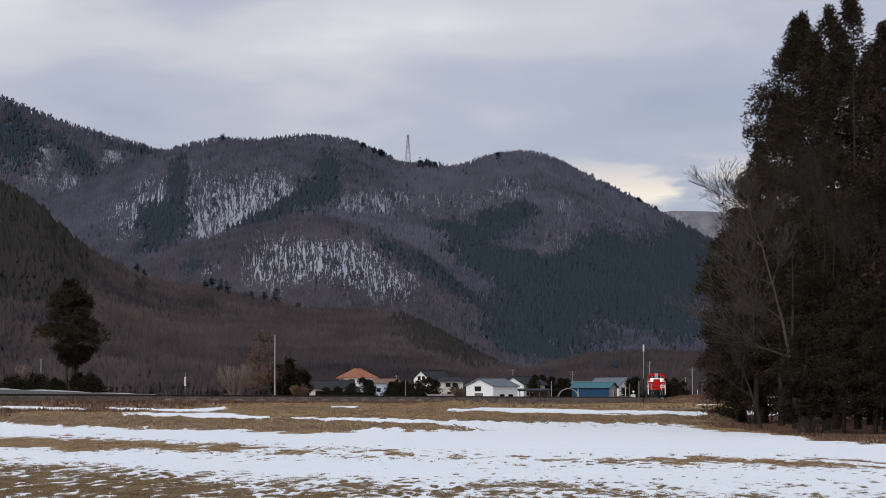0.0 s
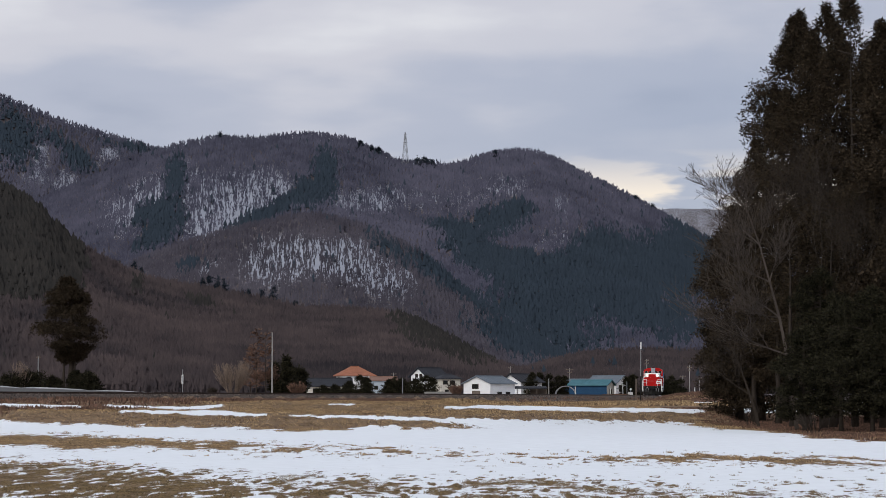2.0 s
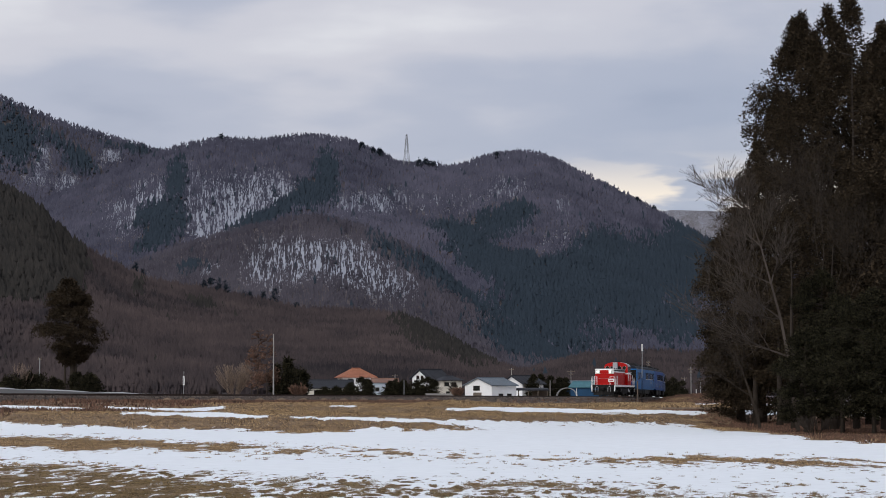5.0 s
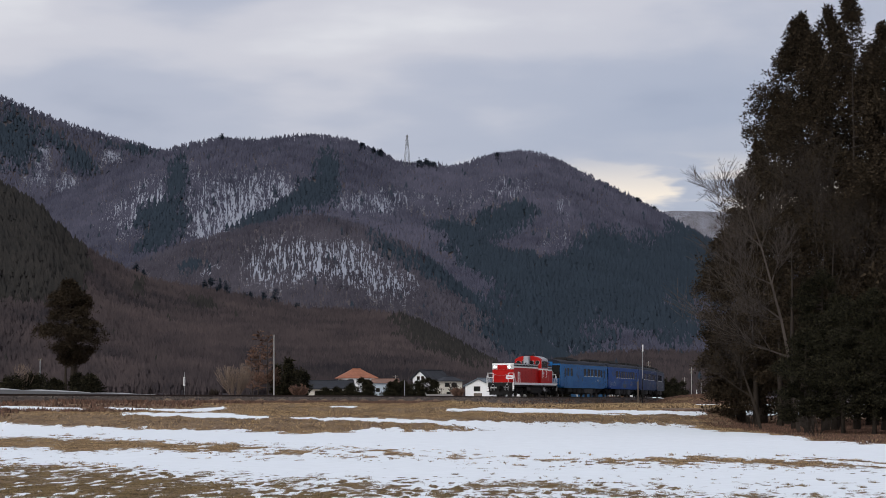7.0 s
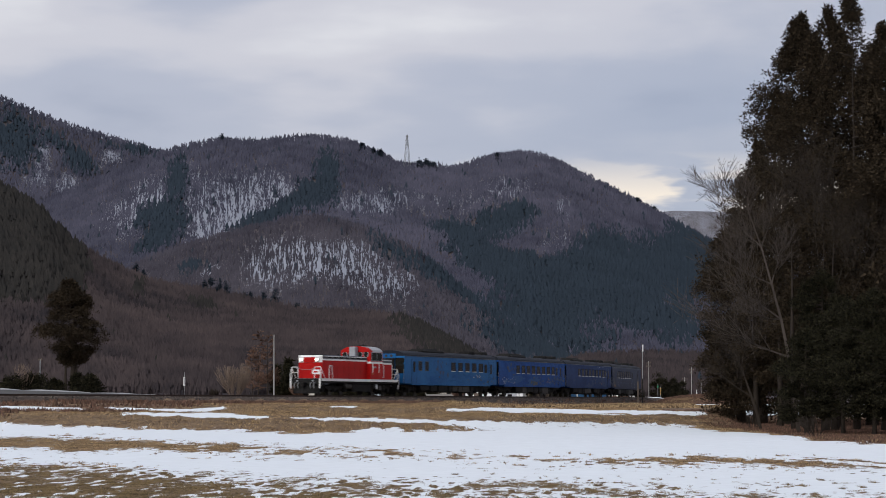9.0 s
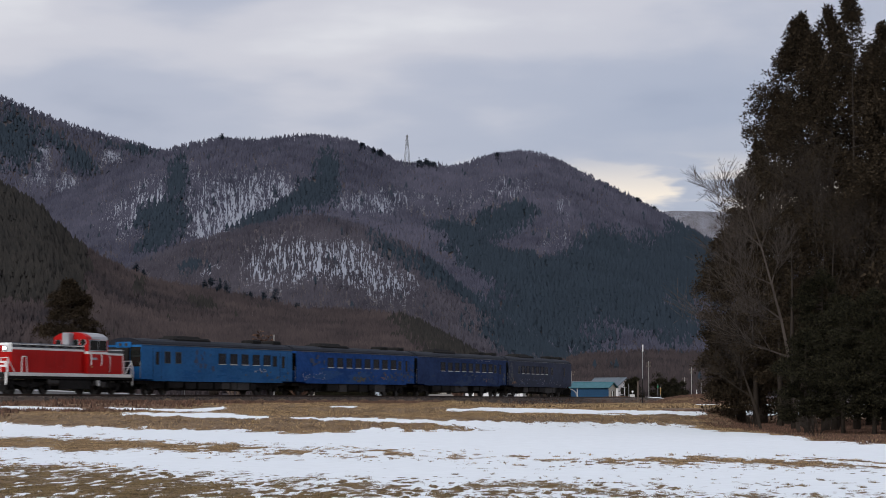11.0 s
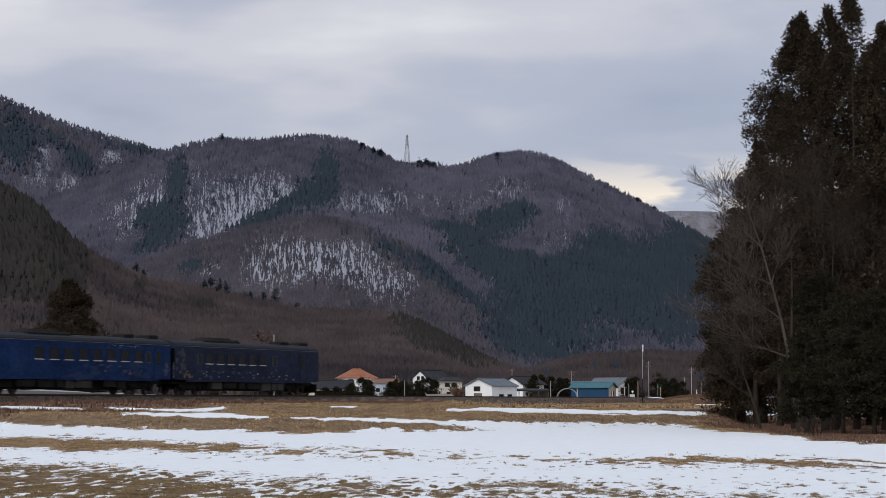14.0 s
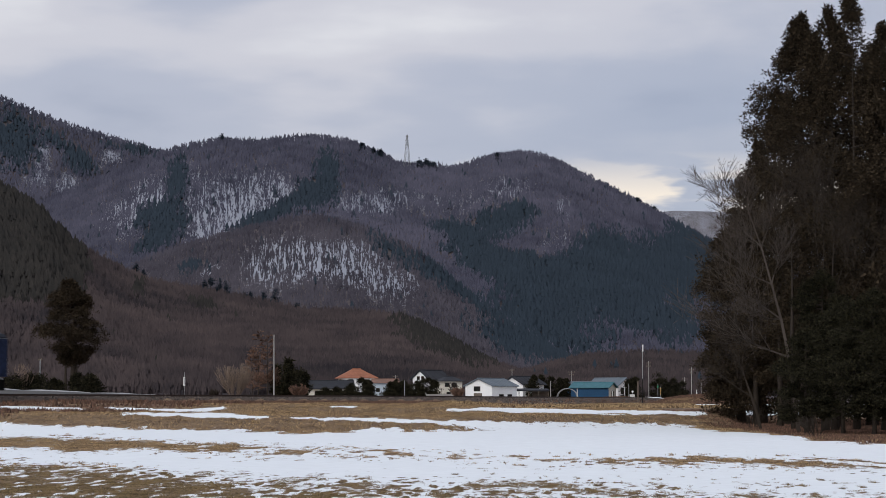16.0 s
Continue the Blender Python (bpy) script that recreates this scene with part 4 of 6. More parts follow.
for k in range(0, len(ss)):
    o, z = 9.3, float(far_z[k]) - 0.12
    h = rr.uniform(0.12, 0.22)
    rings.append([(float(lx[k] - math.cos(la[k]) * (o + p)), float(ly[k] + math.sin(la[k]) * (o + p)), z + q) for p, q in ((-0.3, 0), (0, h), (0.4, h * 0.9), (0.9, -0.3))])
vr.rings(rings)
verge = tagged(new("snow_verge", vr.mesh("snow_verge", MAT["old_verge"], True)), "low dirty ridge of ploughed snow along the lane", "snow bank", kind="structure")


# ---- the train ----
# vehicle space: x forward, y to its left (the side that shows), z up from the rail
def wheelset(x, radius, parent, width=1.12):
    s = Shape()
    for y in (-width / 2, width / 2):
        o = 1 if y > 0 else -1
        ring = [(math.cos(2 * math.pi * i / 20), math.sin(2 * math.pi * i / 20)) for i in range(20)]
        s.rings([[(c * rr, y + o * dy, q * rr) for c, q in ring] for rr, dy in
                 ((radius + 0.03, -0.07), (radius + 0.03, -0.04), (radius, -0.035), (radius, 0.06), (radius * 0.84, 0.065), (radius * 0.80, 0.03), (radius * 0.3, 0.025), (radius * 0.25, 0.07))])
    s.rod((0, -0.5, 0), (0, 0.5, 0), 0.08, n=10)
    w = part("wheelset", s, MAT["wheel"], parent)
    w.location = (x, 0, radius)
    w["home"] = x
    w["radius"] = radius
    return w


def bogie(x, base, axles, parent, radius):
    s = Shape()
    for y in (0.86, -0.86):
        o = 0.07
        prof = [(-base / 2 - 0.45, 0.52), (-base / 2 + 0.2, 0.62), (-0.6, 0.42), (0.6, 0.42), (base / 2 - 0.2, 0.62), (base / 2 + 0.45, 0.52), (base / 2 + 0.45, 0.70), (0.55, 0.76), (-0.55, 0.76), (-base / 2 - 0.45, 0.70)]
        s.rings([[(x + px, y - o, pz) for px, pz in prof], [(x + px, y + o, pz) for px, pz in prof]])
        for a in axles:
            s.box(x + a - 0.17, x + a + 0.17, y - 0.12, y + 0.15, radius - 0.17, radius + 0.18, 0.04)
            s.rod((x + a, y + 0.1, radius), (x + a, y + 0.2, radius), 0.11, n=10)
        for k in (-0.22, 0.22):
            s.rod((x + k, y, 0.45), (x + k, y, 0.9), 0.12, n=8)
    s.box(x - 0.3, x + 0.3, -0.85, 0.85, 0.5, 0.85)
    part("bogie", s, MAT["black"], parent, "sooty black bogie frame with axle boxes and springs")
    for a in axles:
        wheelset(x + a, radius, parent)


def patch(s, cx, cz, w, h, y, seed, n=11):
    """Ragged-edged flat of livery paint on the side."""
    r = random.Random(seed)
    pts = []
    for i in range(n):
        a = 2 * math.pi * i / n
        k = r.uniform(0.2, 1.15)
        pts.append((cx + math.cos(a) * w / 2 * k, cz + math.sin(a) * h / 2 * k))
    s.rings([[(px, y, pz) for px, pz in pts], [(px, y + 0.004, pz) for px, pz in pts]])
    return s


def side_window(parent, x, z0, z1, w, y, sill=True, pane="glass_warm", frame_mat="coach_roof"):
    s = Shape()
    t = 0.045
    for a, b, c, d in ((x - w / 2 - t, x - w / 2, z0 - t, z1 + t), (x + w / 2, x + w / 2 + t, z0 - t, z1 + t), (x - w / 2, x + w / 2, z0 - t, z0), (x - w / 2, x + w / 2, z1, z1 + t)):
        s.box(a, b, min(y, y + 0.022 * (1 if y > 0 else -1)), max(y, y + 0.022 * (1 if y > 0 else -1)), c, d)
    win = part("window", s, MAT[frame_mat], parent)
    e = 0.008 if y > 0 else -0.008
    part("pane", Shape().box(x - w / 2, x + w / 2, min(y, y + e), max(y, y + e), z0, z1), MAT[pane], win, "dark tinted glass")
    if sill:
        e = 0.05 if y > 0 else -0.05
        part("sill", Shape().box(x - w / 2 - 0.02, x + w / 2 + 0.02, min(y, y + e), max(y, y + e), z0 - 0.05, z0 + 0.01), MAT["sill"], win, "bright metal sill strip")
    return win


def coach(tint, windows, narrow, doors, blind, label, art, seed, end_lights=False, cab_front=False):
    c = thing("railway_coach", Matrix.Identity(4), label, "railway coach", "coaches of the train")
    L2, W2 = 9.72, 1.42
    body = [(-W2, 1.02), (W2, 1.02), (W2, 3.18), (W2 - 0.03, 3.30), (-W2 + 0.03, 3.30), (-W2, 3.18)]
    s = Shape().along_x(body, -L2, L2)
    s.box(-L2 + 1.4, L2 - 1.4, -W2 + 0.012, W2 - 0.012, 0.90, 1.02)
    part("body", s, MAT[tint], c)
    roof = [(W2 - 0.03, 3.303), (W2 - 0.06, 3.40), (W2 - 0.22, 3.56), (0.75, 3.71), (0.3, 3.775), (-0.3, 3.775), (-0.75, 3.71), (-W2 + 0.22, 3.56), (-W2 + 0.06, 3.40), (-W2 + 0.03, 3.303)]
    part("roof", Shape().along_x(roof, -L2 + 0.01, L2 - 0.01), MAT["coach_roof"], c, "grey curved steel roof")
    gut = Shape()
    for y in (W2 + 0.0, -W2 - 0.0):
        gut.box(-L2 + 0.05, L2 - 0.05, y - 0.03, y + 0.03, 3.295, 3.33)
    part("gutter", gut, MAT["gutter"], c, "dull grey rain gutter along the eaves")
    # roof gear: one long unit ahead, small ventilators behind
    part("roof_unit", Shape().box(0.4, 4.9, -0.8, 0.8, 3.66, 3.92, 0.12).box(1.4, 4.5, -0.6, 0.6, 3.9, 4.04, 0.1), MAT["black"], c, "black rooftop cooling unit")
    for x in (-6.2, -9.0):
        part("ventilator", Shape().box(x - 0.6, x + 0.6, -0.55, 0.55, 3.70, 4.02, 0.08), MAT["black"], c, "black roof ventilator")
    for k in windows:
        side_window(c, k, 2.16, 2.86, 0.86, W2)
        side_window(c, k, 2.16, 2.86, 0.86, -W2)
    for k in narrow:
        side_window(c, k, 2.14, 2.80, 0.46, W2, False, "glass_warm", "gold" if seed > 1 else "coach_roof")
    for k in blind:
        side_window(c, k, 2.14, 2.86, 0.62, W2, False, "glass_warm", "gold")
    for k in doors:
        for y in (W2, -W2):
            o = 1 if y > 0 else -1
            d = part("door", Shape().box(k - 0.47, k + 0.47, min(y, y + o * 0.012), max(y, y + o * 0.012), 1.08, 3.08), MAT[tint], c)
            seam = Shape()
            for x in (k - 0.49, k + 0.47):
                seam.box(x, x + 0.02, min(y, y + o * 0.018), max(y, y + o * 0.018), 1.06, 3.1)
            part("door_seam", seam, MAT["black"], d)
            part("pane", Shape().box(k - 0.2, k + 0.2, min(y, y + o * 0.02), max(y, y + o * 0.02), 2.0, 2.86), MAT["glass"], d, "narrow dark door glass")
    for x, o in ((L2, 1), (-L2, -1)):
        part("gangway", Shape().box(min(x, x + o * 0.26), max(x, x + o * 0.26), -0.5, 0.5, 1.1, 3.1, 0.05), MAT["black"], c, "black folding gangway bellows")
        part("coupler", Shape().box(min(x, x + o * 0.5), max(x, x + o * 0.5), -0.13, 0.13, 0.75, 1.0, 0.03), MAT["black"], c)
        # end panes oversized: their black also stands for shade on the end wall
        for y in (-0.95, 0.95):
            part("end_window", Shape().box(min(x, x + o * 0.012), max(x, x + o * 0.012), y - 0.42, y + 0.42, 1.85, 3.15), MAT["glass"], c, "dark end window, enlarged to stand for shade on the end wall")
        for y in (-W2 + 0.06, W2 - 0.06):
            part("handrail", Shape().rod((x + o * 0.06, y, 1.1), (x + o * 0.06, y, 2.2), 0.02), MAT["galvanised"], c)
    if cab_front:
        hood = Shape().box(L2 - 0.02, L2 + 0.1, -0.62, 0.62, 3.12, 3.5, 0.05)
        part("lamp_housing", hood, MAT[tint], c)
        for y in (-0.24, 0.24):
            part("lamp", Shape().rod((L2 + 0.09, y, 3.32), (L2 + 0.13, y, 3.32), 0.11, n=12), MAT["gear"], c, "unlit lamp glass")
    if end_lights:
        for y in (-1.12, 1.12):
            part("tail_fitting", Shape().box(-L2 - 0.05, -L2, y - 0.12, y + 0.12, 1.15, 1.45), MAT["white_art"], c, "pale tail lamp bezel")
        part("snow_plough", Shape().rings([[(-L2 - 0.1, -1.2, z), (-L2 - 0.45, 0, z), (-L2 - 0.1, 1.2, z), (-L2 + 0.1, 0, z)] for z in (0.2, 0.85)]), MAT["black"], c)
        hose = Shape().pipe([(-L2 - 0.12, 0.75, 1.0), (-L2 - 0.3, 0.85, 0.85), (-L2 - 0.35, 0.95, 0.55), (-L2 - 0.2, 1.0, 0.4)], 0.05)
        part("brake_hose", hose, MAT["white_art"], c, "pale curved hose at the tail")
    # underframe boxes
    r = random.Random(seed)
    x = -4.9
    while x < 4.6:
        w = r.uniform(0.7, 1.9)
        if r.random() < 0.95:
            part("equipment_box", Shape().box(x, x + w, 0.45, 1.28, r.uniform(0.28, 0.5), 0.9, 0.05), MAT[r.choice(("gear", "black", "black"))], c, "dusty underfloor equipment box")
        x += w + r.uniform(0.05, 0.25)
    part("underframe", Shape().box(-L2 + 0.3, L2 - 0.3, -0.9, 0.9, 0.72, 0.92).box(-5.2, 5.2, -0.8, 0.8, 0.30, 0.72), MAT["black"], c)
    bogie(7.0, 2.1, (-1.05, 1.05), c, 0.43)
    bogie(-7.0, 2.1, (-1.05, 1.05), c, 0.43)
    # painted scenes on the side
    y = W2 + 0.003
    for name, x0, x1, z0, z1, n, w, h in art:
        w, h, n = (w * 0.62, h * 0.62, round(n * 1.8)) if not name.startswith("shade") else (w, h, n)
        for k in range(n):
            s = Shape()
            patch(s, r.uniform(x0, x1), r.uniform(z0, z1), w * r.uniform(0.5, 1.4), h * r.uniform(0.5, 1.4), y, seed * 100 + k * 7 + len(name))
            part("livery_motif", s, MAT[name], c)
            y += 0.0004
    c["bogies"] = 7.0
    return c


PAIR = [4.5 - 1.5 * k for k in range(8)]          # window centres of the middle coaches
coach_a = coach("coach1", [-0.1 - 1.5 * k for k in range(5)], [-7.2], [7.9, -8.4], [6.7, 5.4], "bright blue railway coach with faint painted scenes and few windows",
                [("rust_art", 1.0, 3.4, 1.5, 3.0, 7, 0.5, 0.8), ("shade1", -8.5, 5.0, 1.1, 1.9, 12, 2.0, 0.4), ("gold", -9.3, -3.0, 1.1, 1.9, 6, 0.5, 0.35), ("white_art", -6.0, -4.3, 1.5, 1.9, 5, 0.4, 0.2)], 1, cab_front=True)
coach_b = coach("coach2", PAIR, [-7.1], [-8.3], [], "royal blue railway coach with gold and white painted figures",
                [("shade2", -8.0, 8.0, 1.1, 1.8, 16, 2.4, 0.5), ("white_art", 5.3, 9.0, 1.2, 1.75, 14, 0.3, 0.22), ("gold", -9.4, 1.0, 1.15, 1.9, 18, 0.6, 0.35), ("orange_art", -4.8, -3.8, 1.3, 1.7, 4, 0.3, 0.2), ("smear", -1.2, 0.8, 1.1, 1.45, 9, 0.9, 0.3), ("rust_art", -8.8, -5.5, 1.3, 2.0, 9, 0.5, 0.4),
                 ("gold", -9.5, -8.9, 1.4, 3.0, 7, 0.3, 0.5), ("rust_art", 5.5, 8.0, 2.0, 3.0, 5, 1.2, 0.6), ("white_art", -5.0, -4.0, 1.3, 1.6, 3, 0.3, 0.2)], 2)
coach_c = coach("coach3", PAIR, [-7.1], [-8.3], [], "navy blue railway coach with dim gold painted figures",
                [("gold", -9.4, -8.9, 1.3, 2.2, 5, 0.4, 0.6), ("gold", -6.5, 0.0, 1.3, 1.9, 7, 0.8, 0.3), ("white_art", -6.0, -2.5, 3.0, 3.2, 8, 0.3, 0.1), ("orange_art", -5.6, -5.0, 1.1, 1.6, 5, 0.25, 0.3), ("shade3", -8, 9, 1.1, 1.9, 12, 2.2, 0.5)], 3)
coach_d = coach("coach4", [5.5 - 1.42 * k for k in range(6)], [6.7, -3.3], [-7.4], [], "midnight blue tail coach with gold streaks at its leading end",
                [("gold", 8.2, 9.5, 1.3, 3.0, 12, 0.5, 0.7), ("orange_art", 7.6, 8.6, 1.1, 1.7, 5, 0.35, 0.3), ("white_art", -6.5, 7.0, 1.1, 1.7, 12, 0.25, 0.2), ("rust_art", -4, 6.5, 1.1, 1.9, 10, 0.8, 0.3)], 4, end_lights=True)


def locomotive():
    o = thing("diesel_locomotive", Matrix.Identity(4), "red diesel shunting locomotive with white bands and grey hood tops", "locomotive")
    F, R = 6.35, -6.35            # ends of the frame
    W = 1.35
    frame_s = Shape().box(R, F, -W + 0.1, W - 0.1, 0.95, 1.24, 0.04)
    part("underframe", frame_s, MAT["black"], o)
    for y0, y1 in ((W - 0.1, W), (-W, -W + 0.1)):
        part("sill_band", Shape().box(R, F - 0.1, y0, y1, 1.10, 1.30), MAT["loco_white"], o, "white band along the running plate")
    part("running_plate", Shape().box(R, F, -W + 0.1, W - 0.1, 1.24, 1.31), MAT["loco_grey"], o)

    def hood(x0, x1, w, top, name):
        t = part(name, Shape().box(x0, x1, -w, w, 1.31, top - 0.42, 0.0), MAT["loco_red"], o)
        part("white_band", Shape().box(x0 - 0.006, x1 + 0.006, -w - 0.006, w + 0.006, top - 0.42, top - 0.29), MAT["loco_white"], t, "white band below the hood top")
        prof = [(w, top - 0.29), (w, top - 0.10), (w - 0.16, top), (-w + 0.16, top), (-w, top - 0.10), (-w, top - 0.29)]
        part("hood_top", Shape().along_x(prof, x0, x1), MAT["hood_grey"], t, "dark grey chamfered hood top")
        for y in (-w, w):
            part("edge_trim", Shape().rod((x0, y, top - 0.10), (x1, y, top - 0.10), 0.022), MAT["loco_white"], t, "thin pale trim along the hood's edge")
        return t

    cab0, cab1 = -1.55 - 2.1, -1.55
    HW = 1.06
    long_hood = hood(cab1, F - 0.65, HW, 3.12, "long_hood")
    short_hood = hood(R + 0.55, cab0, HW, 2.95, "short_hood")
    # louvres and door seams on the long hood
    for k in range(7):
        x = cab1 + 0.35 + 0.92 * k
        for y in (HW, -HW):
            e = 0.012 if y > 0 else -0.012
            if k in (2, 3, 5):
                lv = Shape()
                for j in range(6):
                    lv.box(x, x + 0.62, min(y, y + 2.2 * e), max(y, y + 2.2 * e), 1.6 + 0.13 * j, 1.66 + 0.13 * j)
                part("louvre", lv, MAT["loco_red"], long_hood)
            part("door_seam", Shape().box(x - 0.1, x - 0.09, min(y, y + 0.5 * e), max(y, y + 0.5 * e), 1.36, 2.66), MAT["black"], long_hood)
        part("side_vent", Shape().box(x, x + 0.5, HW + 0.007, HW + 0.02, 2.89, 2.98), MAT["black"], long_hood)
    # front: white brow with red panel and two headlamps
    fx = F - 0.65
    part("nose", Shape().rings([[(fx, -HW, z), (fx + 0.16, -HW + 0.2, z), (fx + 0.16, HW - 0.2, z), (fx, HW, z)] for z in (1.31, 2.54)]), MAT["loco_red"], o)
    part("brow", Shape().rings([[(fx, -HW - 0.004, z), (fx + 0.18 - d, -HW + 0.2, z), (fx + 0.18 - d, HW - 0.2, z), (fx, HW + 0.004, z)] for z, d in ((2.545, 0), (2.95, 0), (3.10, 0.12))]), MAT["loco_white"], o, "white brow round the headlamps")
    part("red_panel", Shape().box(fx + 0.17, fx + 0.195, -0.50, 0.50, 2.55, 2.94), MAT["loco_red"], o)
    for y in (-0.70, 0.70):
        lampb = part("headlamp", Shape().rod((fx + 0.1, y, 2.76), (fx + 0.27, y, 2.76), 0.15, 0.16, 14), MAT["silver"], o, "round lit headlamp in a metal rim")
        part("lens", Shape().rod((fx + 0.272, y, 2.76), (fx + 0.29, y, 2.76), 0.108, 0.10, 14), MAT["lamp"], lampb, "glowing warm white lens")
    rx = R + 0.55
    part("rear_panel", Shape().box(rx - 0.05, rx, -HW, HW, 1.31, 2.5), MAT["loco_red"], o)
    for y in (-0.70, 0.70):
        part("headlamp", Shape().rod((rx - 0.05, y, 2.62), (rx - 0.16, y, 2.62), 0.17, 0.18, 14), MAT["silver"], o, "unlit rear headlamp")
    # cab
    CW = 1.36
    prof = [(-CW, 1.31), (CW, 1.31), (CW, 3.42), (CW - 0.1, 3.66), (-CW + 0.1, 3.66), (-CW, 3.42)]
    cab = part("cab", Shape().along_x(prof, cab0, cab1), MAT["loco_red"], o)
    part("cab_band", Shape().box(cab0 - 0.006, cab1 + 0.006, -CW - 0.006, CW + 0.006, 2.56, 2.72), MAT["loco_white"], cab, "white waist band")
    roof = [(CW - 0.02, 3.50), (CW - 0.1, 3.68), (CW - 0.5, 3.88), (0.4, 3.96), (-0.4, 3.96), (-CW + 0.5, 3.88), (-CW + 0.1, 3.68), (-CW + 0.02, 3.50)]
    part("cab_roof", Shape().along_x(roof, cab0 - 0.05, cab1 - 0.45), MAT["silver"], cab, "pale silver cab roof")
    part("roof_front", Shape().along_x([(p * 0.995, q - 0.01) for p, q in roof], cab1 - 0.45, cab1 + 0.05), MAT["loco_red"], cab)
    for y in (-0.98, -0.42, 0.42, 0.98):
        for x, e in ((cab1, 1), (cab0, -1)):
            port = part("port_window", Shape().rod((x, y, 3.30), (x + e * 0.045, y, 3.30), 0.235, 0.225, 18), MAT["silver"], cab, "round porthole window with a metal rim")
            part("pane", Shape().rod((x + e * 0.046, y, 3.30), (x + e * 0.05, y, 3.30), 0.20, n=18), MAT["glass"], port)
    for y, e in ((CW, 1), (-CW, -1)):
        w = part("cab_window", Shape().box(cab0 + 0.12, cab1 - 0.14, min(y, y + e * 0.02), max(y, y + e * 0.02), 2.76, 3.48), MAT["silver"], cab, "wide sliding side window in a metal frame")
        for x0, x1 in ((cab0 + 0.17, cab0 + 1.0), (cab0 + 1.05, cab1 - 0.19)):
            part("pane", Shape().box(x0, x1, min(y, y + e * 0.028), max(y, y + e * 0.028), 2.81, 3.43), MAT["glass"], w)
        d = part("cab_door", Shape().box(cab0 + 0.2, cab0 + 0.85, min(y, y + e * 0.012), max(y, y + e * 0.012), 1.36, 2.54), MAT["loco_red"], cab)
        part("number_bars", Shape().box(cab0 + 1.15, cab0 + 1.75, min(y, y + e * 0.012), max(y, y + e * 0.012), 2.20, 2.34), MAT["silver"], cab, "small metal number plate as a plain bar")
        ya, yb = y + e * 0.02, y + e * 0.09
        for x in (cab0 + 0.75, cab1 - 0.25):
            part("grab_rail", Shape().pipe([(x, ya, 1.85), (x, yb, 1.9), (x, yb, 2.5), (x, ya, 2.55)], 0.032), MAT["loco_white"], cab, "white grab rail")
        yc, yd = e * (HW + 0.02), e * (HW + 0.10)
        part("grab_rail", Shape().pipe([(cab0 - 0.55, yc, 1.45), (cab0 - 0.55, yd, 1.5), (cab0 - 0.55, yd, 2.4), (cab0 - 0.55, yc, 2.45)], 0.03), MAT["loco_white"], short_hood, "white grab rail")
        part("side_lamp", Shape().rod((cab1 - 0.4, y, 1.75), (cab1 - 0.4, y + e * 0.05, 1.75), 0.06, n=8), MAT["orange_art"], cab, "small orange side marker")
    # exhaust housing between the portholes, whistle, lamp on the roof
    part("exhaust_stack", Shape().box(cab1 + 0.05, cab1 + 0.6, -0.27, 0.27, 3.1, 3.92, 0.05), MAT["silver"], o, "square silver exhaust housing before the cab")
    part("whistle", Shape().rod((cab1 - 0.5, 0.4, 3.9), (cab1 - 0.5, 0.4, 4.12), 0.04, 0.07), MAT["black"], cab)
    part("roof_vent", Shape().box(cab0 + 0.7, cab0 + 1.2, -0.3, 0.3, 3.93, 4.06, 0.05), MAT["black"], cab)
    part("radiator_fan", Shape().rod((F - 1.9, 0, 3.1), (F - 1.9, 0, 3.17), 0.75, 0.7, 20), MAT["black"], long_hood, "round black radiator fan cowl")
    for x in (0.6, 2.2):
        part("hood_cap", Shape().rod((x, 0.5, 3.1), (x, 0.5, 3.26), 0.07), MAT["black"], long_hood)
    # end platforms with white rails, steps, buffer beams
    for x, e in ((F, 1), (R, -1)):
        beam = part("buffer_beam", Shape().box(min(x, x + e * 0.14), max(x, x + e * 0.14), -W, W, 0.88, 1.30, 0.03), MAT["black"], o, "sooty buffer beam")
        for y in (-0.85, -0.55, 0.55, 0.85):
            part("brake_hose", Shape().pipe([(x + e * 0.14, y, 0.98), (x + e * 0.30, y, 0.95), (x + e * 0.34, y, 0.72), (x + e * 0.28, y, 0.55)], 0.04), MAT["galvanised"], beam, "grey brake hose")
        for y in (-W + 0.07, W - 0.07):
            part("corner_bracket", Shape().box(min(x + e * 0.141, x + e * 0.175), max(x + e * 0.141, x + e * 0.175), y - 0.05, y + 0.05, 0.55, 1.30), MAT["loco_white"], beam, "white corner step bracket")
        for y in (-0.7, 0.7):
            part("air_cock", Shape().rod((x + e * 0.14, y, 1.12), (x + e * 0.24, y, 1.12), 0.07, n=8), MAT["silver"], beam, "bright air cock")
        part("coupler", Shape().box(min(x + e * 0.1, x + e * 0.72), max(x + e * 0.1, x + e * 0.72), -0.16, 0.16, 0.72, 1.02, 0.05), MAT["black"], beam)
        part("snow_plough", Shape().rings([[(x - e * 0.05, -1.15, z), (x + e * (0.42 - 0.2 * (z - 0.15)), 0, z), (x - e * 0.05, 1.15, z), (x - e * 0.3, 0, z)] for z in (0.15, 0.75)]), MAT["black"], beam)
        for y in (-1, 1):
            yy = y * (W - 0.06)
            rail = Shape()
            rail.pipe([(x, yy, 1.3), (x, yy, 2.18), (x, yy - y * 0.55, 2.18), (x, yy - y * 0.55, 1.3)], 0.032)
            rail.pipe([(x, yy, 1.75), (x, yy - y * 0.55, 1.75)], 0.025)
            rail.pipe([(x, yy, 2.12), (x - e * 0.62, yy, 1.35)], 0.032)
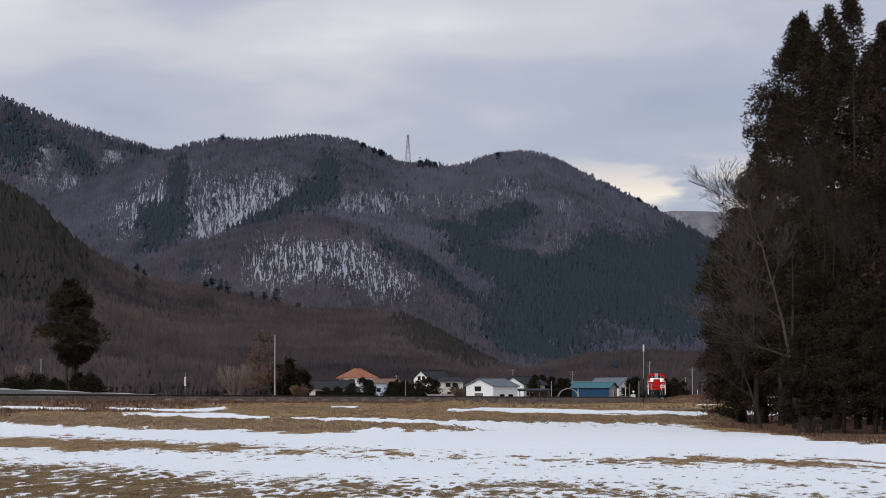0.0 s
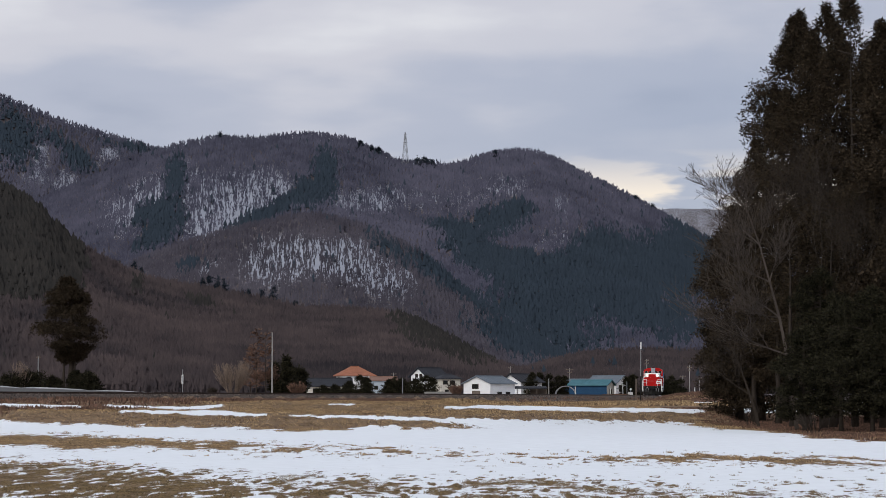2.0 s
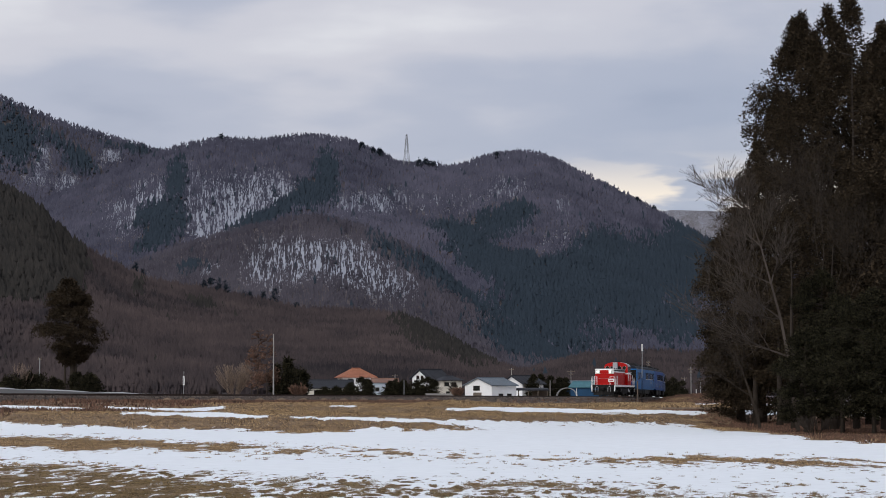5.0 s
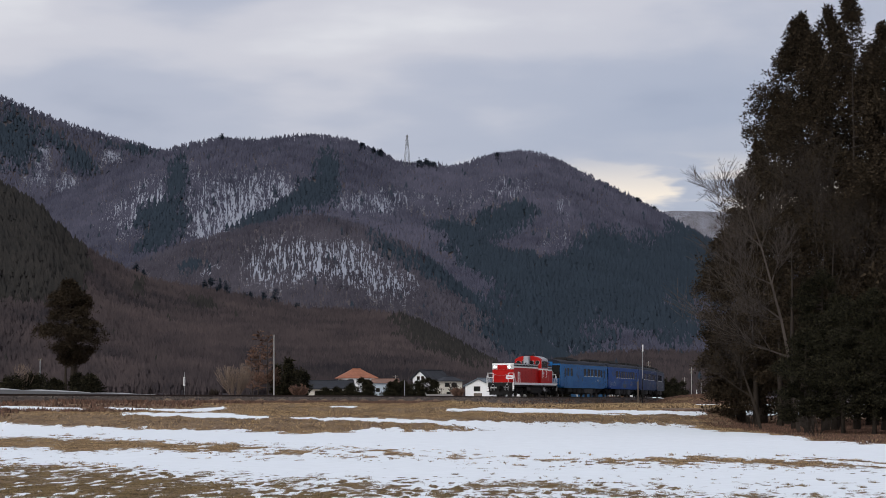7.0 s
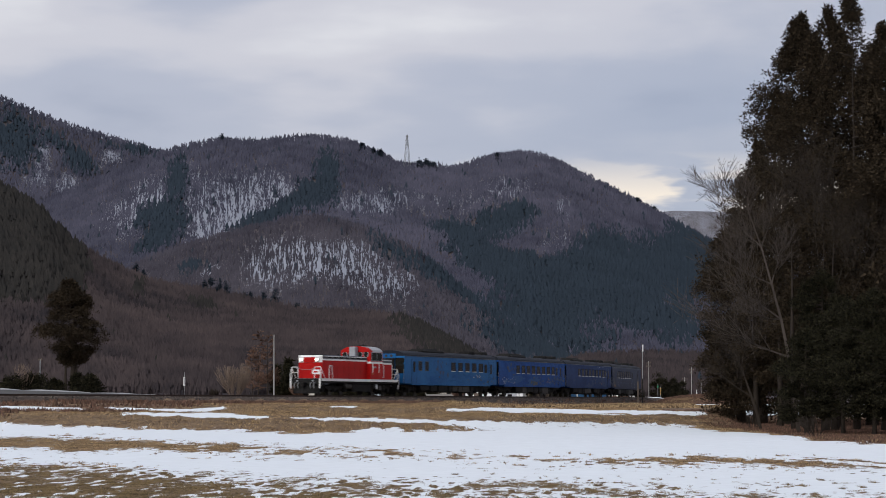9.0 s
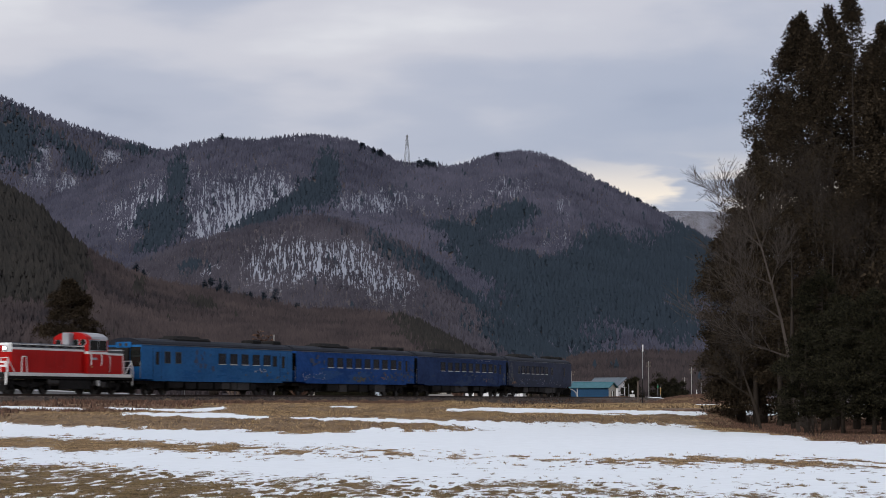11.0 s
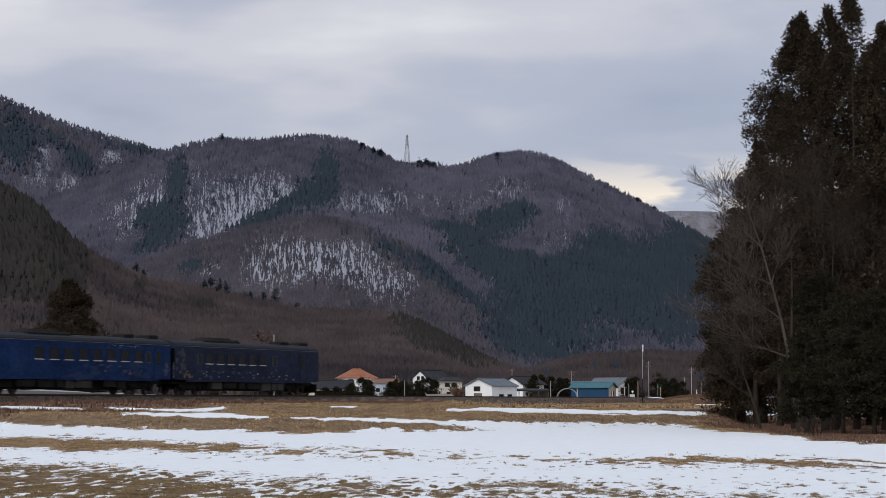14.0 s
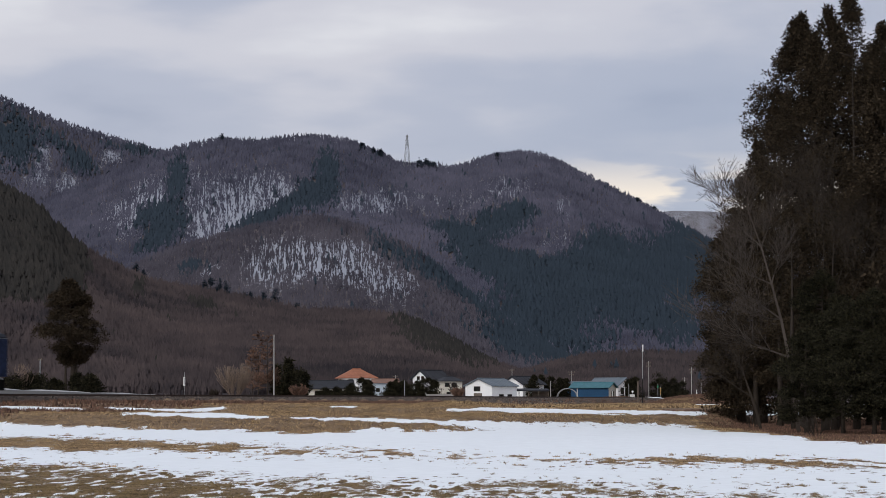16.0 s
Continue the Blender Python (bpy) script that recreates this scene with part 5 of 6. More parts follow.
            rail.pipe([(x + e * 0.02, yy + y * 0.03, 2.05), (x + e * 0.16, yy + y * 0.06, 1.6), (x + e * 0.14, yy + y * 0.05, 0.7)], 0.028)
            part("end_rail", rail, MAT["loco_white"], o, "white tubular platform rail")
            st = Shape()
            for zz in (0.45, 0.75):
                st.box(min(x - e * 0.05, x - e * 0.5), max(x - e * 0.05, x - e * 0.5), yy - 0.12, yy + 0.06, zz, zz + 0.04)
            st.box(min(x - e * 0.5, x - e * 0.54), max(x - e * 0.5, x - e * 0.54), yy - 0.1, yy + 0.05, 0.42, 1.0)
            part("step", st, MAT["black"], o)
        part("chain", Shape().pipe([(x, -0.75, 2.1), (x, -0.35, 1.98), (x, 0.35, 1.98), (x, 0.75, 2.1)], 0.015), MAT["galvanised"], o)
    pl = part("end_plate", Shape().box(F + 0.03, F + 0.055, 0.55, 1.22, 1.62, 1.98), MAT["loco_white"], o, "small white plate on the platform rail")
    part("plate_bars", Shape().box(F + 0.056, F + 0.062, 0.68, 1.08, 1.75, 1.85), MAT["loco_red"], pl)
    for y, e in ((W - 0.08, 1), (-W + 0.08, -1)):
        for x in (F - 1.9, ):
            part("side_rail", Shape().pipe([(x, y, 1.3), (x + 0.12, y, 2.28), (x + 0.5, y, 2.28), (x + 0.55, y, 1.3)], 0.03), MAT["loco_white"], o, "white side hand rail")
        part("side_rail", Shape().pipe([(R + 0.9, y, 1.3), (R + 0.9, y, 2.5)], 0.028), MAT["loco_white"], o, "white side hand rail")
    # running gear
    part("fuel_tank", Shape().box(-2.2, 1.1, -1.2, 1.2, 0.32, 0.95, 0.12), MAT["black"], o, "black fuel tank")
    for x in (-2.9, 1.5):
        part("air_reservoir", Shape().rod((x - 0.35, 1.0, 0.72), (x + 0.5, 1.0, 0.72), 0.2, n=12), MAT["gear"], o)
    part("gear_box", Shape().box(-3.55, -3.15, 1.0, 1.3, 0.45, 0.8, 0.03), MAT["gear"], o)
    part("valve", Shape().rod((-2.75, 1.24, 0.62), (-2.75, 1.36, 0.62), 0.11, n=10).box(-2.82, -2.68, 1.2, 1.32, 0.62, 0.9), MAT["pole_white"], o, "pale drain valve")
    part("hose_reel", Shape().rod((2.3, 1.18, 0.78), (2.3, 1.3, 0.78), 0.16, n=12), MAT["gear"], o)
    bogie(3.75, 3.6, (-1.8, 0, 1.8), o, 0.43)
    bogie(-4.25, 2.0, (-1.0, 1.0), o, 0.43)
    o["bogies"] = 4.0
    return o


loco = locomotive()
TRAIN = [(loco, 7.075, 4.0), (coach_a, 14.15 + 10, 7.0), (coach_b, 14.15 + 30, 7.0), (coach_c, 14.15 + 50, 7.0), (coach_d, 14.15 + 70, 7.0)]


def run(t):
    """Metres that the train's head has gone past the mark at t seconds."""
    q = t - 9
    return 18.872 * q - 0.0345 * q * q + 0.00167 * q ** 3 + 9.0 * max(0.0, 1 - t / 4) ** 2


def vehicle_pose(back, half, t):
    s = back - run(t)
    x0, y0 = on_line(s - half)
    x1, y1 = on_line(s + half)
    return Matrix.Translation(((x0 + x1) / 2, (y0 + y1) / 2, RAIL_Z)) @ Matrix.Rotation(math.atan2(y0 - y1, x0 - x1), 4, "Z")


def motions():
    for ob, back, half in TRAIN:
        walk(ob, [(k * 0.2, vehicle_pose(back, half, k * 0.2)) for k in range(81)])
        for w in ob.children:
            if w.name.startswith("wheelset"):
                walk(w, [(k / 30, Matrix.Translation((w["home"], 0, w["radius"])) @ Matrix.Rotation((run(k / 30) - run(0)) / w["radius"], 4, "Y")) for k in range(481)])


# ---- trees and shrubs ----
def tapered_trunk(height, r0, seed, lean=0.02, n=9, segs=10):
    r = random.Random(seed)
    rings, x, y = [], 0.0, 0.0
    for k in range(segs + 1):
        t = k / segs
        rad = r0 * (1 - 0.93 * t) * (1.35 if k == 0 else 1)
        rings.append([(x + math.cos(2 * math.pi * i / n) * rad * r.uniform(0.88, 1.12), y + math.sin(2 * math.pi * i / n) * rad * r.uniform(0.88, 1.12), t * height - (0.35 if k == 0 else 0)) for i in range(n)])
        x += r.uniform(-1, 1) * lean * height / segs
        y += r.uniform(-1, 1) * lean * height / segs
    return Shape().rings(rings)


def sprays(centres, size, per, g, droop=0.1, slim=0.21, reach=1.0, core=1.15):
    """Tufts of small pointed leaf sprays round each centre."""
    n = len(centres)
    d = g.normal(0, 1, (n, per, 3))
    d /= np.linalg.norm(d, axis=2, keepdims=True)
    root = centres[:, None] + d * size[:, None, None] * g.uniform(0.05, core, (n, per, 1))
    d = d + g.normal(0, 0.5, (n, per, 3))
    d[..., 2] = d[..., 2] * 0.8 + 0.3 - droop
    tip = root + d * size[:, None, None] * g.uniform(0.35, 0.7, (n, per, 1)) * reach
    side = np.cross(d, g.normal(0, 1, (n, per, 3)))
    side /= np.linalg.norm(side, axis=2, keepdims=True) + 1e-6
    w = size[:, None, None] * slim * g.uniform(0.6, 1.3, (n, per, 1))
    V = np.stack([root + side * w, tip, root - side * w], 2).reshape(-1, 3)
    return V, np.arange(len(V)).reshape(-1, 3)


def envelope(kind):
    """Crown radius share against height share."""
    if kind == "spire":
        return np.array([0, 0.1, 0.35, 0.58, 0.75, 0.88, 1.0]), np.array([0.5, 0.85, 1.0, 0.95, 0.70, 0.36, 0.03])
    if kind == "mop":
        return np.array([0, 0.12, 0.26, 0.36, 0.46, 0.56, 0.72, 0.86, 1.0]), np.array([0.24, 0.42, 0.85, 1.05, 0.96, 0.68, 0.58, 0.44, 0.08])
    return np.array([0, 0.1, 0.35, 0.6, 0.85, 1.0]), np.array([0.75, 0.95, 1.0, 0.9, 0.6, 0.12])


def evergreen(name, x, y, height, crown_from, radius, seed, label, category="tree", kind="spire", clumps=1350, size=0.34, per=18, mat="needles", trunk=0.3, group="", hollow=0.3, lean=(0, 0), z=None, fine=False):
    g = np.random.default_rng(seed)
    tr = thing(name, Matrix.Translation((x, y, (z_at(x, y) if z is None else z))), label, category, group)
    part("trunk", tapered_trunk(height * 0.95, trunk, seed), MAT["bark"], tr, "rough grey-brown tapered trunk", True)
    hs, rs = envelope(kind)
    t = g.beta(1.1, 1.25, clumps)
    a = g.uniform(0, 2 * math.pi, clumps)
    # limbs: foliage gathers round a few tens of branch ends, leaving gaps
    n_l = max(10, clumps // 30)
    lt, la, lr = np.sort(g.uniform(0, 1, n_l)), g.uniform(0, 2 * math.pi, n_l), g.uniform(0.58, 1.30, n_l)
    pick = g.integers(0, n_l, clumps)
    limbed = g.random(clumps) < (0.86 if fine else 0.72)
    along = np.sqrt(g.uniform(np.where(limbed & fine, 0.25, hollow ** 2), 1.0, clumps))
    t = np.where(limbed, np.clip(lt[pick] + g.normal(0, 0.018, clumps), 0, 1), t)
    a = np.where(limbed, la[pick] + g.normal(0, 0.24 if fine else 0.30, clumps), a)
    R = np.interp(t, hs, rs) * radius * along * lr[pick]
    c = np.stack([np.cos(a) * R + lean[0] * t, np.sin(a) * R + lean[1] * t, height * crown_from + t * height * (1 - crown_from) - 0.10 * R], 1)
    if fine:   # dense rounded tufts of short needles
        V, F = sprays(c, size * g.uniform(0.6, 1.25, clumps), round(per * 1.7), g, 0.25, 0.125, 0.48, 0.92)
    else:
        V, F = sprays(c, size * g.uniform(0.7, 1.35, clumps), per, g)
    limb = Shape()
    for k in range(0, n_l, 2):
        zz = height * crown_from + lt[k] * height * (1 - crown_from)
        rr = float(np.interp(lt[k], hs, rs)) * radius * 0.8
        limb.rod((0, 0, zz - 0.25), (math.cos(la[k]) * rr, math.sin(la[k]) * rr, zz), 0.05 + 0.02 * trunk, 0.015, 4)
    tagged(part("limb", limb, MAT["bark"], tr), kind="stuff")
    part("crown", mesh_np("crown", V, F, MAT[mat]), None, tr, "ragged evergreen foliage in drooping clumps")
    return tr


def branch_out(tubes, p, d, length, rad, level, r, spread, up):
    """Recursive bare branches as (start, end, r0, r1)."""
    steps = 3 if level > 1 else 2
    for k in range(steps):
        q = p + d * (length / steps)
        r1 = rad * (0.80 if k < steps - 1 else 0.62)
        tubes.append((p, q, rad, r1))
        p, rad = q, r1
        d = (d + Vector((r.uniform(-1, 1), r.uniform(-1, 1), r.uniform(-0.5, 1) + up)) * 0.13).normalized()
        if level > 0 and (k > 0 or level < 4):
            for _ in range(2 if level < 4 else 1):
                side = Vector((r.uniform(-1, 1), r.uniform(-1, 1), r.uniform(-0.25, 0.7)))
                nd = (d * (1 - spread) + side.normalized() * spread).normalized()
                branch_out(tubes, p.copy(), nd, length * r.uniform(0.55, 0.78), rad * r.uniform(0.45, 0.62), level - 1, r, spread, up)
    if level > 0:
        branch_out(tubes, p.copy(), d, length * 0.7, rad * 0.85, level - 1, r, spread, up)


def tubes_mesh(tubes, name, mat, least=0.006, spikes=False):
    P = np.array([[*a, *b] for a, b, _, _ in tubes])
    r0, r1 = np.array([max(t[2], least) for t in tubes]), np.array([max(t[3], least) for t in tubes])
    A, B = P[:, :3], P[:, 3:]
    d = B - A
    d /= np.linalg.norm(d, axis=1, keepdims=True) + 1e-9
    ref = np.where(abs(d[:, 2:]) > 0.9, np.array([[1.0, 0, 0]]), np.array([[0, 0, 1.0]]))
    u = np.cross(d, ref)
    u /= np.linalg.norm(u, axis=1, keepdims=True)
    v = np.cross(d, u)
    n = 3
    ang = np.arange(n) * 2 * math.pi / n
    ring = np.cos(ang)[None, :, None] * u[:, None] + np.sin(ang)[None, :, None] * v[:, None]
    if spikes:  # fine twigs: each length runs out to a point
        V = np.concatenate([A[:, None] + ring * 1.5 * r0[:, None, None], (B + 0.25 * (B - A))[:, None]], 1).reshape(-1, 3)
        f = np.array([(i, (i + 1) % n, n) for i in range(n)])
        return mesh_np(name, V, (np.arange(len(P))[:, None, None] * (n + 1) + f[None]).reshape(-1, 3), mat)
    V = np.concatenate([A[:, None] + ring * r0[:, None, None], B[:, None] + ring * r1[:, None, None]], 1).reshape(-1, 3)
    f = np.array([(i, (i + 1) % n, (i + 1) % n + n, i + n) for i in range(n)])
    F = (np.arange(len(P))[:, None, None] * 2 * n + f[None]).reshape(-1, 4)
    return mesh_np(name, V, F, mat)


def bare_tree(name, x, y, height, seed, label, lean=(0, 0, 1), levels=5, rad=0.16, spread=0.45, up=0.25, mat="twig", bark="bark", category="tree", first=0.42, group="", least=0.004):
    r = random.Random(seed)
    tr = thing(name, Matrix.Translation((x, y, z_at(x, y) - 0.1)), label, category, group)
    tubes = []
    branch_out(tubes, Vector((0, 0, 0)), Vector(lean).normalized(), height * first, rad, levels, r, spread, up)
    stout = [t for t in tubes if t[2] > rad * 0.14]
    thin = [t for t in tubes if t[2] <= rad * 0.14]
    part("trunk", tubes_mesh(stout, "trunk", MAT[bark]), None, tr, "grey leafless trunk and main limbs")
    part("crown", tubes_mesh(thin, "crown", MAT[mat], least, True), None, tr, "fine leafless twigs")
    return tr


def twig_bush(name, x, y, height, width, seed, label, mat="twig_pale", stems=26, levels=3, rad=0.035, least=0.008, z=None):
    r = random.Random(seed)
    tr = thing(name, Matrix.Translation((x, y, (z_at(x, y) if z is None else z) - 0.05)), label, "shrub")
    tubes = []
    for _ in range(stems):
        a, k = r.uniform(0, 6.28), r.uniform(0.05, 1) ** 0.6
        d = Vector((math.cos(a) * k * width / height, math.sin(a) * k * width / height, 1.0)).normalized()
        branch_out(tubes, Vector((math.cos(a) * 0.12 * width, math.sin(a) * 0.12 * width, 0)), d, height * r.uniform(0.36, 0.5), rad, levels, r, 0.22, 0.35)
    part("crown", tubes_mesh(tubes, "crown", MAT[mat], least), None, tr)
    return tr


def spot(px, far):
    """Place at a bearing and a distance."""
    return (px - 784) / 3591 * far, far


GROVE = "cedars of the grove"
CED = "tall dark brown-green cedar in the grove beside the field"
# outer row of the grove, then those behind
evergreen("cedar", *spot(1311, 117), 12.2, 0.05, 2.60, 101, "dense dark cedar at the edge of the grove", clumps=2500, size=0.36, per=18, kind="round", trunk=0.24, group=GROVE, fine=True)
evergreen("cedar", *spot(1424, 108), 22.0, 0.16, 3.70, 102, CED, clumps=3957, size=0.36, per=18, trunk=0.34, group=GROVE, fine=True)
evergreen("cedar", *spot(1474, 104), 21.6, 0.18, 3.35, 103, CED, clumps=3653, size=0.36, per=18, trunk=0.34, group=GROVE, fine=True)
evergreen("cedar", *spot(1514, 100), 22.0, 0.16, 2.10, 104, "tall thin-topped cedar in the grove beside the field", clumps=1500, size=0.36, per=14, trunk=0.15, group=GROVE, fine=True)
evergreen("cedar", *spot(1572, 97), 19.4, 0.16, 2.50, 105, CED, clumps=2739, size=0.36, per=18, trunk=0.34, group=GROVE, fine=True)
evergreen("cedar", *spot(1393, 114), 18.4, 0.12, 2.90, 106, CED, clumps=2587, size=0.36, per=18, trunk=0.3, group=GROVE, fine=True)
evergreen("cedar", *spot(1542, 112), 20.6, 0.10, 3.00, 107, CED, clumps=2435, size=0.36, per=18, trunk=0.3, group=GROVE, fine=True)
evergreen("cedar", *spot(1347, 120), 16.6, 0.12, 3.20, 108, CED, clumps=2700, size=0.36, per=18, trunk=0.28, group=GROVE, fine=True)
evergreen("cedar", *spot(1640, 96), 20.0, 0.14, 3.00, 109, CED, clumps=1770, size=0.5, per=14, trunk=0.34, group=GROVE, fine=True)
evergreen("cedar", *spot(1730, 104), 19.0, 0.14, 3.00, 110, CED, clumps=1416, size=0.55, per=14, trunk=0.34, group=GROVE, fine=True)
# low evergreens at the grove's foot
for k, (px, far, h, rad, n) in enumerate(((1425, 89, 4.6, 1.5, 520), (1490, 88, 5.6, 2.2, 760), (1545, 86, 6.0, 2.0, 760), (1590, 85, 5.0, 2.0, 500), (1455, 94, 7.5, 1.8, 560))):
    evergreen("evergreen_shrub", *spot(px, far), h, 0.15, rad, 130 + k, "dark broadleaf evergreen under the cedars", "shrub", "round", int(n * 1.9), 0.26, 18, "needles_green", 0.10, "shrubs of the grove", 0.2, fine=True)
# leafless trees before the cedars
x, y = spot(1412, 92)
r = random.Random(206)
lt = thing("leafless_tree", Matrix.Translation((x, y, z_at(x, y) - 0.1)), "leafless grey tree with long limbs leaning out of the grove", "tree")
stem = [Vector(p) for p in ((0, 0, 0), (-0.25, 0, 1.8), (-0.45, -0.1, 3.5), (-0.77, -0.1, 5.2), (-1.2, -0.2, 6.8), (-1.65, -0.2, 8.5), (-2.26, -0.3, 10.2))]
stout = [(a, b, 0.11 - 0.014 * k, 0.096 - 0.014 * k) for k, (a, b) in enumerate(zip(stem, stem[1:]))]
thin = []
for k, d, length, rad in ((2, (-1, -0.2, 0.34), 2.7, 0.05), (3, (-0.8, -0.3, 0.55), 2.2, 0.045), (4, (-0.95, -0.2, 0.40), 1.9, 0.04), (5, (-0.75, 0, 0.7), 1.6, 0.035), (6, (-0.8, 0, 0.5), 1.4, 0.03), (4, (0.2, -0.3, 1), 1.3, 0.04),
                          (5, (-0.85, 0.1, 0.45), 1.2, 0.035), (5, (0.35, -0.2, 1), 1.2, 0.035), (6, (-0.6, 0, 0.45), 0.9, 0.03), (6, (0.1, 0, 1), 0.8, 0.03), (3, (-1, -0.3, 0.05), 1.3, 0.03)):
    branch_out(thin, stem[k], Vector(d).normalized(), length, rad, 3, r, 0.48, 0.06)
part("trunk", tubes_mesh(stout, "trunk", MAT["twig_lit"]), None, lt, "grey leafless trunk")
part("crown", tubes_mesh(thin, "crown", MAT["twig_lit"], 0.006), None, lt, "long grey-brown limbs and twigs, coloured paler as if lit")
bare_tree("leafless_tree", *spot(1462, 95), 13.4, 211, "leafless twiggy tree before the cedars", (-0.06, -0.05, 1), 5, 0.13, 0.42, 0.28, first=0.38)
bare_tree("leafless_tree", *spot(1345, 100), 7.5, 213, "slender leafless tree at the grove's edge", (-0.22, 0, 1), 4, 0.10, 0.5, 0.12, first=0.36)
for k, (px, far, h, w) in enumerate(((1330, 106, 1.1, 1.2), (1440, 84, 1.0, 1.0))):
    twig_bush("leafless_bush", *spot(px, far), h, w, 230 + k, "low leafless brush under the grove", "twig", 12, 2, 0.012, 0.005)
# trunks deeper in the grove
for k, (px, far) in enumerate(((1380, 110), (1405, 99), (1475, 97), (1336, 115))):
    t = thing("dead_cedar", Matrix.Translation((*spot(px, far), z_at(*spot(px, far)))), "bare-trunked cedar deep in the grove", "tree", "bare cedars in the grove")
    part("trunk", tapered_trunk(9, 0.17, 250 + k, 0.05), MAT["bark"], t, "", True)

# beyond the railway on the left
evergreen("old_cedar", *spot(131, 238), 13.6, 0.30, 4.1, 301, "broad-topped dark cedar with bare lower trunks behind the lane", kind="mop", clumps=2300, size=0.52, per=18, trunk=0.42, lean=(-0.7, 0), hollow=0.2, fine=True)
for dx in (-0.7, 0.6):
    bx, by = spot(128, 238)
    t = thing("dead_cedar", Matrix.Translation((bx + dx, by - 0.3, z_at(bx, by))), "pale bare-stemmed tree beside the old cedar", "tree")
    part("trunk", tapered_trunk(7.5, 0.22, int(310 + dx * 10)), MAT["bark"], t, "", True)
for k, (px, far, h, rad) in enumerate(((22, 228, 1.9, 1.4), (55, 230, 2.4, 1.5), (95, 226, 1.3, 1.3), (140, 226, 1.9, 1.6), (160, 224, 1.7, 1.2), (72, 235, 2.2, 1.4), (170, 226, 1.2, 0.9))):
    evergreen("evergreen_shrub", *spot(px, far), h + 0.6, 0.05, rad, 320 + k, "dark evergreen shrub behind the lane", "shrub", "round", 300, 0.32, 14, "needles_green", 0.07, "shrubs behind the lane", 0.2)
for k, px in enumerate((28, 34, 41, 47)):
    bare_tree("pale_sapling", *spot(px, 229), 3.6, 330 + k, "pale slender leafless sapling behind the lane", (0.03 * (k - 1.5), 0, 1), 2, 0.045, 0.3, 0.4, "twig_pale", "twig_pale", first=0.5, group="pale saplings", least=0.012)
twig_bush("leafless_bush", *spot(416, 262), 4.4, 3.2, 341, "pale brown leafless bush fanning out behind the railway", "twig_pale", 30, 2, 0.035, 0.012)
twig_bush("leafless_bush", *spot(380, 268), 1.2, 1.0, 342, "dark low brush behind the railway", "twig", 20, 2, 0.03, 0.012)


def larch(x, y, height, seed, label):
    """Leafless larch: straight stem, tiers of level brown branches."""
    r = random.Random(seed)
    tr = thing("larch", Matrix.Translation((x, y, z_at(x, y) - 0.1)), label, "tree", "larches behind the railway")
    part("trunk", tapered_trunk(height, 0.11, seed, 0.01), MAT["bark"], tr, "", True)
    tubes = []
    for k in range(46):
        t = r.uniform(0.16, 0.97)
        a = r.uniform(0, 6.28)
        d = Vector((math.cos(a), math.sin(a), r.uniform(-0.05, 0.35))).normalized()
        branch_out(tubes, Vector((0, 0, height * t)), d, 0.9 * (1.15 - t) + 0.25, 0.028, 2, r, 0.35, 0.05)
    part("crown", tubes_mesh(tubes, "crown", MAT["weed"], 0.02), None, tr, "reddish-brown bare branches in tiers")
    return tr


larch(*spot(458, 305), 10.4, 351, "tall leafless reddish larch behind the railway")
larch(*spot(474, 300), 9.5, 352, "tall leafless reddish larch behind the railway")
larch(*spot(447, 318), 7.6, 353, "leafless reddish larch behind the railway")
for k, (px, far, h, rad, n) in enumerate(((510, 300, 5.4, 1.9, 420), (535, 310, 4.2, 1.4, 260), (492, 306, 4.6, 1.4, 240))):
    evergreen("pine", *spot(px, far), h, 0.08, rad, 360 + k, "dark bushy pine behind the railway", "tree", "mop", n, 0.5, 14, "needles_green", 0.12, "pines behind the railway", 0.2)
twig_bush("leafless_bush", *spot(530, 290), 2.0, 2.0, 343, "russet leafless thicket behind the railway", "weed", 70, 2, 0.03, 0.022)
twig_bush("leafless_bush", *spot(811, 355), 2.0, 1.5, 344, "russet rounded leafless shrub by the white storehouse", "weed", 70, 2, 0.03, 0.024)
bare_tree("leafless_tree", *spot(802, 372), 3.6, 345, "small leafless garden tree", (0, 0, 1), 4, 0.06, 0.5, 0.2, first=0.35, least=0.014)
HEDGE = ((575, 380, 1.7, 1.3), (597, 378, 1.6, 1.2), (622, 376, 2.3, 1.3), (643, 372, 3.3, 1.5), (652, 376, 3.0, 1.1), (693, 372, 2.5, 1.4), (715, 374, 2.6, 1.4), (738, 372, 2.9, 1.6), (757, 372, 3.2, 1.7), (770, 376, 2.7, 1.2),
         (700, 390, 3.0, 1.2), (945, 408, 4.0, 1.2), (958, 415, 4.3, 1.4), (975, 418, 3.9, 1.4), (990, 420, 3.8, 1.3), (1003, 425, 3.6, 1.2), (1112, 400, 3.4, 1.3), (1123, 402, 3.8, 1.4), (1178, 380, 2.8, 1.2), (1190, 385, 4.0, 1.3), (1205, 390, 3.4, 1.4), (1165, 400, 4.6, 1.6))
for k, (px, far, h, rad) in enumerate(HEDGE):
    evergreen("evergreen_shrub", *spot(px, far), h * 1.12 + 0.1, 0.02, rad * 1.25, 400 + k, "dark rounded evergreen in the village gardens", "shrub", "round", 420, 0.34, 13, "needles_green", 0.08, "garden evergreens", 0.2)
